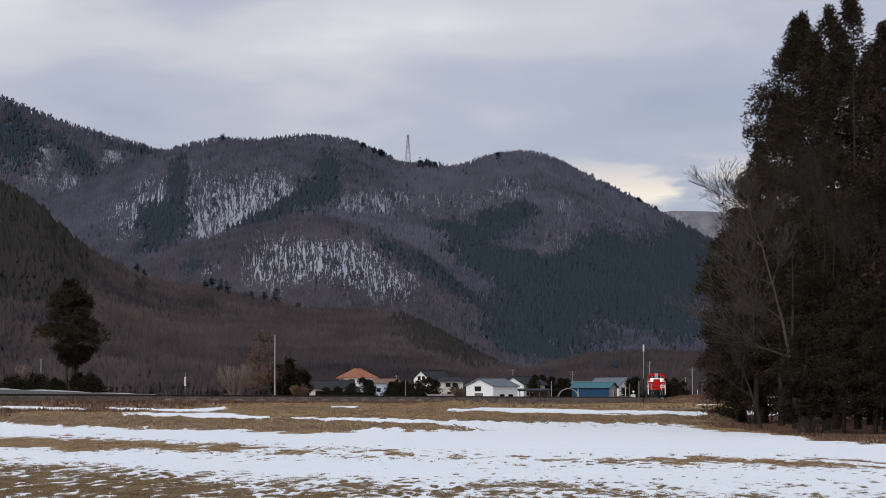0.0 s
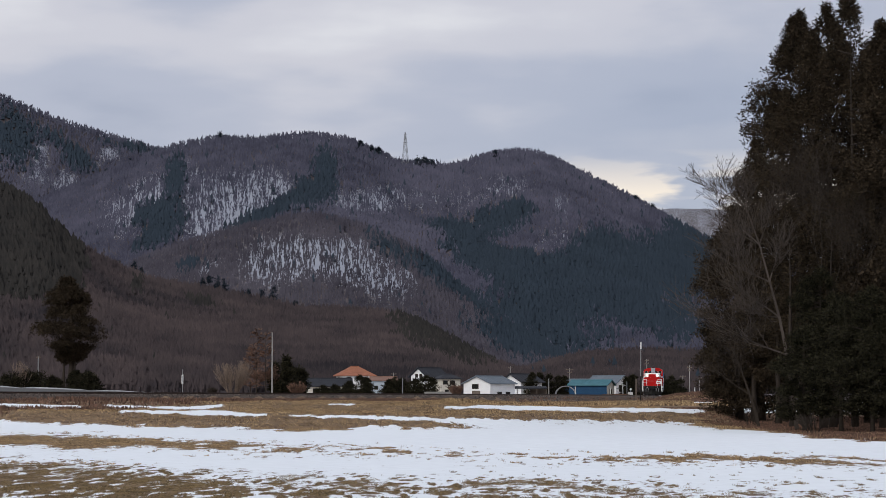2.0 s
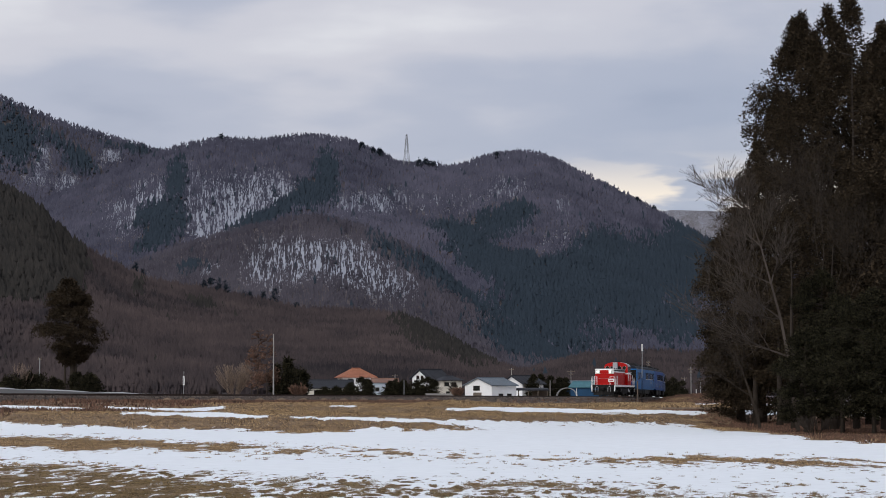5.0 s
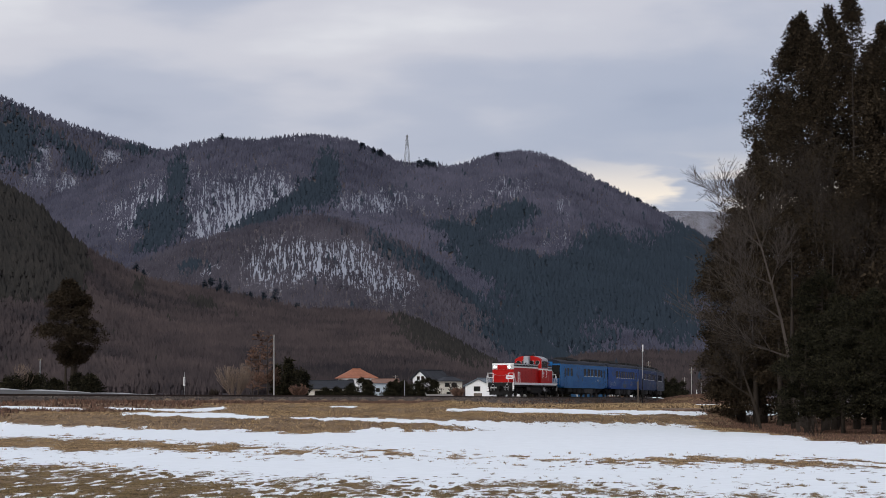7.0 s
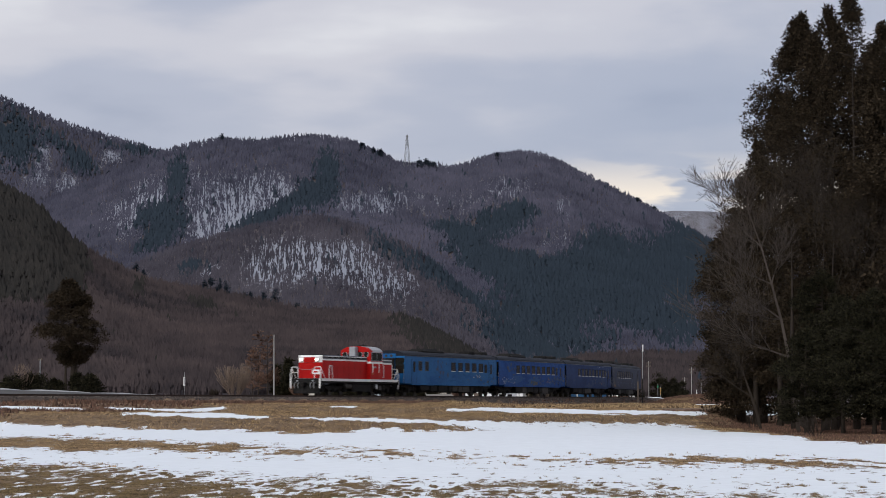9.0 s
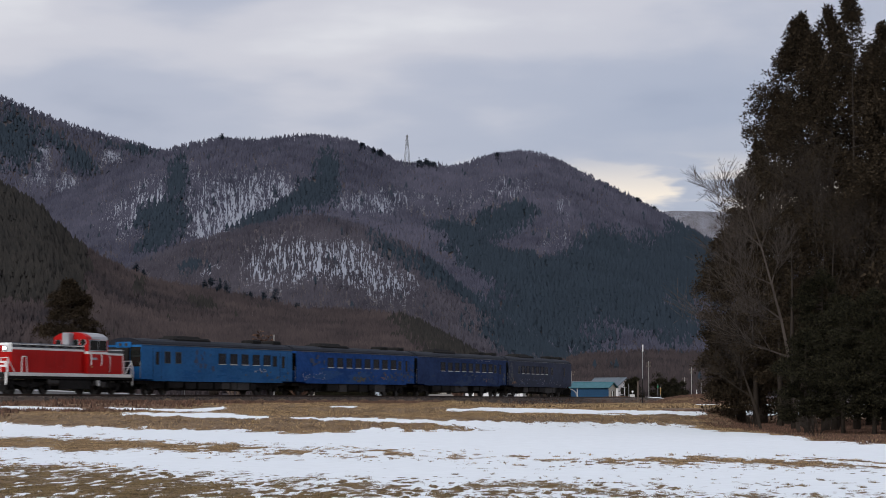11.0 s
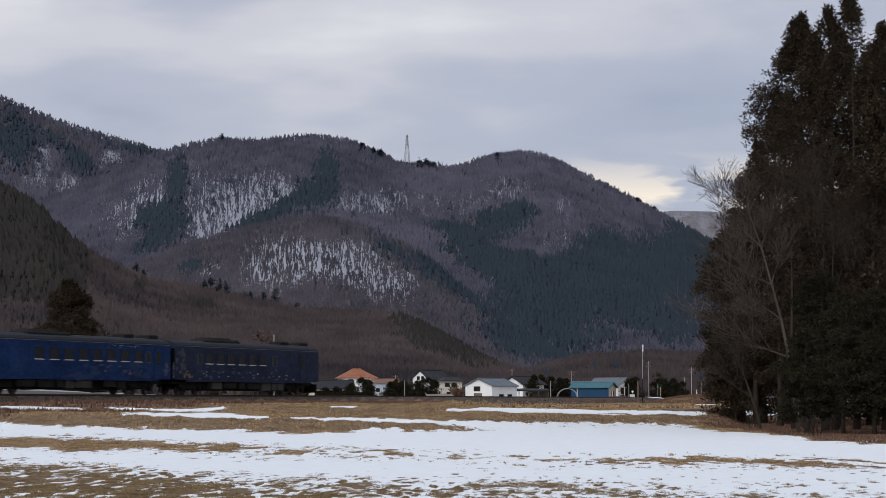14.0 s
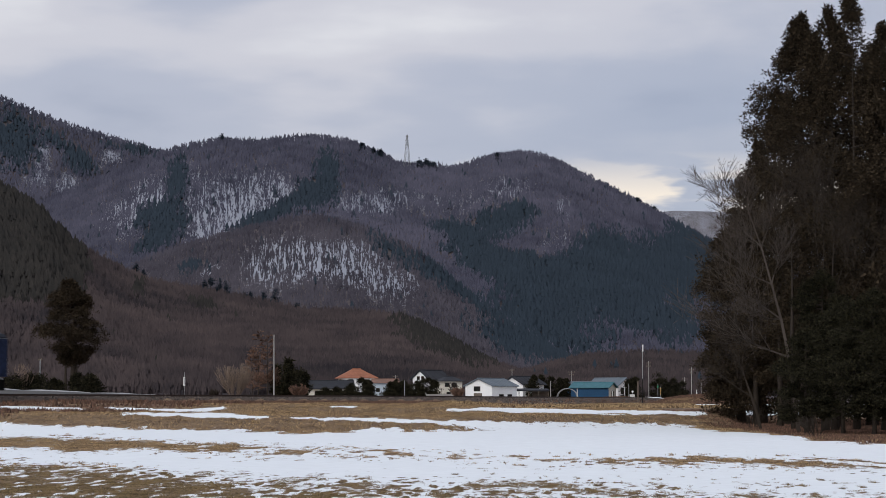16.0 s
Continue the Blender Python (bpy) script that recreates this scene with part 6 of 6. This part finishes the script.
# small firs standing on the near hill's crest
for k, (px, h) in enumerate(((362, 4.6), (372, 5.4), (388, 5.2), (399, 5.0), (431, 3.2), (443, 3.4), (466, 4.0), (487, 6.2), (526, 3.0), (240, 5.5), (252, 4.5))):
    far = 756
    h = h * 1.35
    X, Y = spot(px, far)
    evergreen("fir", X, Y, h, 0.05, h * 0.19, 440 + k, "small dark fir on the crest of the near hill", "tree", "spire", 80, 0.7, 10, "needles_hazed", 0.1, "firs on the crest", 0.1, z=float(hill_height(np.array([X]), np.array([Y]))[0][0]) - 0.2)


# ---- village ----
def house(name, px, far, turn, w, l, eave, ridge, wall, roof, label, windows=(), hip=0.0, over=0.35, category="house", doors=(), gable_windows=(), gable_wall=None):
    """Local x runs along the ridge; the long side at -y and the gables at +-x show."""
    X, Y = spot(px, far)
    h = thing(name, pose(X, Y, z_at(X, Y) - 0.15, 0, 0, turn), label, category, "village buildings")
    part("wall", Shape().rings([[(-l / 2, -w / 2, z), (l / 2, -w / 2, z), (l / 2, w / 2, z), (-l / 2, w / 2, z)] for z in (0, eave)]), MAT[wall], h)
    if hip == 0:
        for x in (-l / 2, l / 2):
            o = 0.1 if x < 0 else -0.1
            g = Shape().rings([[(xx, -w / 2, eave), (xx, w / 2, eave), (xx, 0, ridge - 0.02)] for xx in (x, x + o)])
            part("gable", g, MAT[gable_wall or wall], h)
    if gable_wall:
        part("end_cladding", Shape().box(l / 2, l / 2 + 0.02, -w / 2, w / 2, 0, eave), MAT[gable_wall], h, "cream boarded end wall")
    t = 0.14
    drop = over * (ridge - eave) / (w / 2)
    a = l / 2 + over
    for s in (-1, 1):
        b, c = (s * (w / 2 + over), eave - drop), (0, ridge)
        top = [(-a, b[0], b[1]), (a, b[0], b[1]), (a - hip, 0, c[1]), (-a + hip, 0, c[1])]
        slab = Shape().rings([[(x, y, z) for x, y, z in top], [(x, y, z + t) for x, y, z in top]])
        rp = part("roof", slab, MAT[roof], h)
        n = max(4, int(l / 0.9))
        for k in range(n + 1):
            x = -a + hip * 0.9 + (2 * a - 1.8 * hip) * k / n
            part("roof_seam", Shape().rings([[(x - 0.03, b[0], b[1] + t), (x + 0.03, b[0], b[1] + t), (x + 0.03, 0, c[1] + t), (x - 0.03, 0, c[1] + t)],
                                             [(x - 0.03, b[0], b[1] + t + 0.05), (x + 0.03, b[0], b[1] + t + 0.05), (x + 0.03, 0, c[1] + t + 0.05), (x - 0.03, 0, c[1] + t + 0.05)]]), MAT[roof], rp) if hip == 0 else None
    if hip:
        for x in (-1, 1):
            tri = [(x * a, -(w / 2 + over), eave - drop), (x * a, w / 2 + over, eave - drop), (x * (a - hip), 0, ridge)]
            part("hip", Shape().rings([tri, [(p, q, z + t) for p, q, z in tri]]), MAT[roof], h)
    part("ridge_cap", Shape().box(-a + hip, a - hip, -0.14, 0.14, ridge + t * 0.6, ridge + t + 0.12, 0.03), MAT[roof], h)

    def opening(name2, face, u, z0, z1, ww, mat):
        p = 0.03
        if face == "side":
            fr = Shape().box(u - ww / 2 - 0.06, u + ww / 2 + 0.06, -w / 2 - p, -w / 2 + 0.02, z0 - 0.06, z1 + 0.06)
            pane = Shape().box(u - ww / 2, u + ww / 2, -w / 2 - p - 0.012, -w / 2, z0, z1)
        else:
            s = -1 if face == "left" else 1
            x = s * l / 2
            fr = Shape().box(min(x, x + s * p), max(x, x + s * p), u - ww / 2 - 0.06, u + ww / 2 + 0.06, z0 - 0.06, z1 + 0.06)
            pane = Shape().box(min(x, x + s * (p + 0.012)), max(x, x + s * (p + 0.012)), u - ww / 2, u + ww / 2, z0, z1)
        wn_ = part(name2, fr, MAT["timber"], h)
        part("pane", pane, MAT[mat], wn_)
    for face, u, z0, z1, ww in windows:
        opening("window", face, u, z0, z1, ww, "glass")
    for face, u, z0, z1, ww in doors:
        opening("door", face, u, z0, z1, ww, "timber")
    return h


house("house", 585, 398, 5, 6.0, 8.6, 2.2, 3.6, "cream", "dark_roof", "low cream house with a dark sheet roof", (("side", -2.5, 0.9, 1.7, 1.2), ("side", 0.5, 0.9, 1.7, 1.2), ("side", 3.0, 0.9, 1.7, 0.8)))
house("house", 631, 424, 14, 6.0, 6.6, 4.75, 6.3, "plaster", "orange_tile", "two-storey white house with an orange tiled hip roof", (("side", -1.8, 3.4, 4.2, 0.9), ("side", 1.2, 3.3, 4.2, 0.9), ("left", 0, 3.4, 4.2, 0.8)), hip=3.0, over=0.6)
house("shed", 682, 405, 0, 4.0, 4.8, 3.4, 4.0, "pale_blue", "brown_roof", "pale grey-blue shed with a rusty brown roof", (("side", -1.4, 1.6, 2.3, 0.7),), category="shed")
house("house", 762, 425, 48, 4.4, 6.2, 4.5, 6.1, "plaster", "dark_roof", "white-gabled house with a dark sheet roof", (("left", -0.6, 4.2, 4.9, 0.7), ("left", 0.6, 4.2, 4.9, 0.7)), over=0.5)
house("house", 795, 408, 20, 4.2, 4.0, 3.9, 4.6, "cream", "dark_roof", "cream two-storey house with a shallow dark hip roof", (("side", -1.2, 2.7, 3.4, 0.9), ("side", 0.3, 2.7, 3.4, 0.9), ("side", -0.9, 0.9, 1.6, 0.8)), hip=1.6, over=0.45)
house("storehouse", 869, 392, 50, 6.6, 7.6, 2.75, 4.05, "plaster", "steel_roof", "white plastered storehouse with a grey steel roof", (("left", 0.4, 1.75, 2.6, 1.5), ("side", -1.0, 0.3, 1.1, 1.3), ("side", 1.6, 0.3, 1.1, 1.3)), doors=(("left", 0.2, 0.15, 1.3, 1.9),), category="storehouse")
house("house", 926, 412, 46, 5.4, 6.4, 3.3, 4.7, "plaster", "dark_roof", "white house with a dark roof behind the storehouse", (("side", 0.5, 1.6, 2.4, 1.2),), over=0.5)
house("house", 1080, 425, -38, 5.4, 7.0, 3.2, 4.6, "plaster", "steel_roof", "white-gabled house with a blue-grey sheet roof", (("right", -0.9, 1.4, 2.7, 1.2), ("right", 0.9, 1.4, 2.4, 1.0)), over=0.5)
house("shed", 1050, 400, -24, 4.4, 7.8, 2.55, 3.4, "blue_wall", "teal_roof", "blue sheet-metal shed with a teal roof", (("right", 0, 0.8, 1.8, 1.3),), category="shed", gable_wall="cream")
house("house", 1030, 430, -10, 4.6, 6.0, 2.9, 3.9, "blue_wall", "steel_roof", "blue-walled house with a blue-grey roof behind the shed")

# open lean-to beside the storehouse
cx, cy = spot(934, 396)
car = thing("carport", pose(cx, cy, z_at(cx, cy) - 0.1, 0, 0, 4), "open timber lean-to with a dark flat roof", "carport", "village buildings")
part("roof", Shape().rings([[(-4.0, -1.6, z), (4.0, -1.6, z), (4.0, 1.6, z + 0.3), (-4.0, 1.6, z + 0.3)] for z in (1.75, 2.0)]), MAT["dark_roof"], car)
for x in (-3.8, -1.9, 0, 1.9, 3.8):
    part("post", Shape().box(x - 0.08, x + 0.08, -1.5, -1.34, 0, 1.8), MAT["timber"], car)
part("back_wall", Shape().box(1.0, 4.0, 1.3, 1.4, 0, 1.9), MAT["timber"], car)
# bare hoops of a small greenhouse
cx, cy = spot(1003, 380)
gh = thing("greenhouse_frame", pose(cx, cy, z_at(cx, cy) - 0.05, 0, 0, -6), "bare pipe hoops of a small greenhouse", "greenhouse")
for k in range(4):
    pts = [(math.cos(math.pi * i / 14) * 1.95, k * 1.3, math.sin(math.pi * i / 14) ** 0.8 * 2.15) for i in range(15)]
    part("hoop", Shape().pipe(pts, 0.075, 6), MAT["galvanised"], gh, "pale bent pipe hoop")
part("ridge_pipe", Shape().rod((0, 0, 2.15), (0, 3.9, 2.15), 0.05), MAT["galvanised"], gh)
# garden wall and heaps of cleared snow
cx, cy = spot(782, 366)
wall_ = thing("garden_wall", pose(cx, cy, z_at(cx, cy), 0, 0, 3), "low grey concrete garden wall", "wall", "", "structure")
part("coping", Shape().box(-2.9, 2.9, -0.15, 0.15, 0.8, 0.9), MAT["concrete"], wall_)
part("panel", Shape().box(-2.8, 2.8, -0.1, 0.1, -0.2, 0.8), MAT["concrete"], wall_)
for k, (px, far, rx, ry, rz) in enumerate(((762, 350, 1.6, 1.0, 0.45), (880, 360, 3.6, 1.2, 0.35), (925, 352, 3.0, 1.2, 0.40), (1112, 330, 1.3, 0.8, 0.35), (1157, 352, 1.9, 1.0, 0.5), (985, 360, 1.4, 0.8, 0.3))):
    cx, cy = spot(px, far)
    r = random.Random(500 + k)
    rings = []
    for t in (0, 0.4, 0.75, 0.95):
        q = math.sqrt(1 - t * t)
        rings.append([(math.cos(a * 0.524) * rx * q * r.uniform(0.85, 1.1), math.sin(a * 0.524) * ry * q * r.uniform(0.85, 1.1), rz * t - 0.05) for a in range(12)])
    hp = new("snow_heap", Shape().rings(rings).mesh("snow_heap", MAT["snow"], True))
    hp.matrix_world = Matrix.Translation((cx, cy, z_at(cx, cy)))
    tagged(hp, "low heap of cleared snow by the track", "snow heap", "snow heaps")


# ---- poles, signals, pylons ----
def pole(px, far, height, r, label, mat="concrete", arms=(), top=None, lean=0.0, name="utility_pole", lower=None):
    X, Y = spot(px, far)
    p = thing(name, Matrix.Translation((X, Y, z_at(X, Y) - 0.1)), label, "pole")
    if lower:
        part("lower_shaft", Shape().rod((0, 0, 0), (lean * lower, 0, lower), r * 0.9, r * 0.9, 10), MAT["black"], p, "dark lower shaft")
        part("shaft", Shape().rod((lean * lower, 0, lower), (lean * height, 0, height), r, r * 0.8, 10), MAT[mat], p)
    else:
        part("shaft", Shape().rod((0, 0, 0), (lean * height, 0, height), r, r * 0.75, 10), MAT[mat], p)
    for z, w in arms:
        arm = part("crossarm", Shape().box(-w / 2, w / 2, -0.06, 0.06, z - 0.06, z + 0.06), MAT["timber"], p)
        for x in (-w / 2 + 0.1, w / 2 - 0.1):
            part("insulator", Shape().rod((x, 0, z + 0.06), (x, 0, z + 0.22), 0.05, 0.04), MAT["timber"], arm)
    if top:
        part("cap", Shape().rod((lean * (height - top), 0, height - top), (lean * height, 0, height), r * 1.7, n=10), MAT["pole_white"], p, "white cylinder at the pole's top")
    return p


pole(485.5, 250, 7.9, 0.10, "plain grey concrete pole behind the track", lean=-0.004)
pole(1136, 225, 6.75, 0.05, "slim pale pole with a white head beside the track", "galvanised", top=0.75, lean=0.012, lower=3.0, name="radio_pole")
pole(1128.5, 226, 2.7, 0.10, "short dark timber post beside the track", "timber", name="timber_post")
pole(1147.5, 330, 6.3, 0.065, "grey utility pole with crossarms", arms=((6.0, 0.7), (5.5, 0.7)))
pole(1223, 330, 6.0, 0.075, "grey utility pole with crossarms beyond the crossing", arms=((5.6, 0.8), (5.1, 0.5)))
pole(1211, 400, 5.2, 0.07, "distant utility pole with a crossarm", arms=((4.9, 1.2),))
pole(1240, 420, 4.4, 0.07, "distant utility pole with a crossarm", arms=((4.7, 1.2),))
pole(1011, 440, 6.4, 0.07, "distant utility pole with a crossarm", arms=((6.1, 1.6), (5.5, 1.0)))
pole(974, 380, 3.6, 0.10, "short pale post by the greenhouse", "concrete", name="post")
pole(906, 430, 6.6, 0.09, "thin utility pole behind the houses", arms=((6.3, 1.0),))
pole(716, 360, 3.4, 0.07, "slim pale post before the hedge", "galvanised", name="post")
pole(72, 236, 4.6, 0.09, "slim lamp pole behind the lane", "galvanised", arms=((4.5, 0.5),), name="lamp_pole")
pole(700, 445, 5.4, 0.1, "distant utility pole behind the houses", arms=((5.1, 1.2),))

X, Y = spot(327, 262)
sg = thing("line_sign", Matrix.Translation((X, Y, z_at(X, Y) - 0.05)), "slim post with an upright white sign board", "sign")
part("post", Shape().rod((0, 0, 0), (0, 0, 3.4), 0.045), MAT["galvanised"], sg)
part("board", Shape().box(-0.12, 0.12, -0.08, -0.045, 1.6, 2.75), MAT["pole_white"], sg, "white upright board")
part("board_bars", Shape().box(-0.035, 0.035, -0.088, -0.08, 1.75, 2.6), MAT["loco_grey"], sg)

# level crossing gear
X, Y = spot(1118, 300)
lc = thing("crossing_gear", Matrix.Translation((X, Y, z_at(X, Y))), "white and grey level-crossing box with short posts", "railway equipment")
part("cabinet", Shape().box(-0.35, 0.35, -0.25, 0.25, 0, 0.75, 0.04), MAT["pole_white"], lc)
part("lamp_hood", Shape().rod((0.05, -0.15, 1.15), (0.05, 0.1, 1.15), 0.17, 0.15, 12), MAT["pole_white"], lc)
part("stem", Shape().rod((0.05, 0, 0.7), (0.05, 0, 1.1), 0.05), MAT["galvanised"], lc)
part("post", Shape().rod((-0.5, 0, 0), (-0.5, 0, 2.3), 0.045), MAT["galvanised"], lc)
part("post", Shape().rod((-1.05, 0, 0), (-1.15, 0, 1.9), 0.05), MAT["pole_white"], lc)
for px, col, lab in ((1163.5, "green", "slim post with a green plate at the crossing"), (1168, "yellow", "slim post with yellow hazard plates at the crossing")):
    X, Y = spot(px, 350)
    p = thing("marker_post", Matrix.Translation((X, Y, z_at(X, Y))), lab, "marker post")
    part("post", Shape().rod((0, 0, 0), (0, 0, 2.7 if col == "green" else 2.2), 0.04), MAT["galvanised"], p)
    if col == "green":
        part("plate", Shape().box(-0.07, 0.07, -0.07, -0.04, 2.0, 2.4), MAT[col], p)
    else:
        for z in (0.9, 1.35, 1.75):
            part("plate", Shape().box(-0.10, 0.10, -0.07, -0.04, z, z + 0.2), MAT[col], p)
for px, far, h in ((1232, 268, 0.9), (1245, 272, 0.8), (1251, 274, 0.8), (1257, 276, 0.8), (1083, 300, 1.3), (1021, 300, 1.5)):
    X, Y = spot(px, far)
    p = thing("marker_post", Matrix.Translation((X, Y, z_at(X, Y))), "short white marker post near the track", "marker post", "white markers")
    part("post", Shape().rod((0, 0, -0.1), (0, 0, h), 0.06, 0.055, 8), MAT["pole_white"], p)
    part("cap", Shape().rod((0, 0, h), (0, 0, h + 0.12), 0.075, 0.05, 8), MAT["galvanised"], p)


def pylon(px, far, height, base, z):
    X, Y = spot(px, far)
    p = thing("pylon", pose(X, Y, z, 0, 0, 20), "steel lattice power pylon on the mountain", "pylon")
    lv = [0, 0.22, 0.42, 0.58, 0.72, 0.84, 0.93, 1.0]
    half = [base * (1 - 0.88 * t) / 2 for t in lv]
    legs = Shape()
    br = Shape()
    for sx, sy in ((-1, -1), (1, -1), (1, 1), (-1, 1)):
        for (t0, h0), (t1, h1) in zip(zip(lv, half), zip(lv[1:], half[1:])):
            legs.rod((sx * h0, sy * h0, t0 * height), (sx * h1, sy * h1, t1 * height), 0.17, n=4)
    for (t0, h0), (t1, h1) in zip(zip(lv, half), zip(lv[1:], half[1:])):
        for s in (-1, 1):
            for a, b in (((-h0, s * h0, t0 * height), (h1, s * h1, t1 * height)), ((h0, s * h0, t0 * height), (-h1, s * h1, t1 * height)),
                         ((s * h0, -h0, t0 * height), (s * h1, h1, t1 * height)), ((s * h0, h0, t0 * height), (s * h1, -h1, t1 * height))):
                br.rod(a, b, 0.10, n=3)
    part("legs", legs, MAT["galvanised"], p)
    part("bracing", br, MAT["galvanised"], p)
    for t, w in ((0.72, 5.0), (0.84, 4.2), (0.95, 3.2)):
        part("crossarm", Shape().box(-w / 2, w / 2, -0.18, 0.18, t * height - 0.18, t * height + 0.18), MAT["galvanised"], p)


def hill_z(px, far):
    X, Y = spot(px, far)
    return float(hill_height(np.array([X]), np.array([Y]))[0][0])


pylon(720, 2040, 37, 6.5, hill_z(720, 2040) - 1)
pylon(512, 1420, 14.0, 3.0, hill_z(512, 1420) - 1)

# pines breaking the skyline of the main ridge
for k, (px, h, rad) in enumerate(((660, 6.5, 2.6), (672, 8.5, 3.2), (742, 9.5, 4.5), (756, 10.0, 5.0), (768, 7.0, 3.5), (880, 6.0, 2.6), (390, 6.5, 2.6), (1130, 5.0, 2.4), (640, 6.0, 2.4), (1160, 5.0, 2.2), (232, 6.0, 2.6), (188, 6.5, 2.6))):
    X, Y = spot(px, 2035)
    evergreen("ridge_pine", X, Y, h + 3, 0.15, rad, 600 + k, "dark pine on the mountain skyline", "tree", "round", 120, 1.5, 10, "needles_hazed", 0.3, "pines on the skyline", 0.1, z=hill_z(px, 2035) - 0.5)


# ---- grass ----
def tufts(count, x_of, y_lo, y_hi, tall, wide, blades, mat, name, label, seed, want):
    g = np.random.default_rng(seed)
    Y = np.sqrt(g.uniform(y_lo ** 2, y_hi ** 2, count))
    X = g.uniform(x_of[0], x_of[1], count) * Y
    d = line_dist(X, Y)
    keep = want(X, Y, d, g)
    X, Y, d = X[keep], Y[keep], d[keep]
    Z = ground_height(X, Y, d)
    n = len(X)
    P = np.stack([X, Y, Z - 0.02], 1)[:, None]
    h = tall * g.uniform(0.45, 1.25, (n, blades)) * (0.6 + 0.8 * fbm(X / 2, Y / 2, 91)[:, None])
    a = g.uniform(0, 2 * math.pi, (n, blades))
    out = h * g.uniform(0.1, 0.9, (n, blades))
    root = P + np.stack([g.normal(0, wide * 3, (n, blades)), g.normal(0, wide * 3, (n, blades)), np.zeros((n, blades))], -1)
    tip = root + np.stack([np.cos(a) * out, np.sin(a) * out, h], -1)
    w = np.stack([g.choice((-1, 1), (n, blades)) * wide * g.uniform(0.6, 1.4, (n, blades)), g.normal(0, wide * 0.5, (n, blades)), np.zeros((n, blades))], -1)
    V = np.stack([root - w, root + w, tip], 2).reshape(-1, 3)
    ob = new(name, mesh_np(name, V, np.arange(len(V)).reshape(-1, 3), MAT[mat]))
    return tagged(ob, label, "grass", kind="stuff")


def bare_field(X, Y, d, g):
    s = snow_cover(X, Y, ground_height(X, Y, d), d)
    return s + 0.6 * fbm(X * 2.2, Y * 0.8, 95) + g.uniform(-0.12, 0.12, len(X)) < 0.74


tufts(150000, (-0.235, 0.235), 29.5, 50, 0.040, 0.006, 4, "grass_green", "stubble_grass", "short olive and straw grass poking through snow", 701, bare_field)
tufts(105000, (-0.235, 0.235), 50, 92, 0.055, 0.011, 4, "grass", "dry_grass", "dry straw-coloured grass strip across the snowy field", 702, bare_field)
tufts(105000, (-0.235, 0.16), 93, 160, 0.075, 0.022, 3, "grass", "bank_grass", "dry matted yellow grass on the terrace banks", 703, lambda X, Y, d, g: bare_field(X, Y, d, g) & (d < np.where(X < -2, -12, -6.5) + 2 * (g.random(len(X)) - 0.5)) & (X < 15))
tufts(110000, (-0.235, 0.13), 100, 300, 0.20, 0.045, 3, "weed", "trackside_weeds", "reddish-brown dead weeds along the railway bank", 704,
      lambda X, Y, d, g: (d < np.where(X > 6, -2.0, -2.75) + 0.5 * (fbm(X / 3, Y / 3, 99) - 0.5)) & (d > np.where(X < -2, -14.0, -8.0) + 3 * g.random(len(X))) & (bare_field(X, Y, d, g) | (d > -4)) & (X < 26))
tufts(24000, (0.10, 0.24), 68, 135, 0.09, 0.04, 3, "weed", "grove_litter", "brown leaf litter and twigs under the grove", 705, lambda X, Y, d, g: bare_field(X, Y, d, g) & (X > 14.5))
tufts(20000, (0.08, 0.16), 225, 300, 0.22, 0.07, 3, "weed", "mound_grass", "brown dead grass on the mound by the crossing", 706, lambda X, Y, d, g: (abs(d) > 3))
tufts(40000, (0.0, 0.145), 160, 250, 0.20, 0.05, 4, "grass", "verge_grass", "dry tussocks between the terrace and the railway", 707, lambda X, Y, d, g: bare_field(X, Y, d, g) & (d < -4) & (fbm(X / 3, Y / 8, 97) > 0.42))


motions()
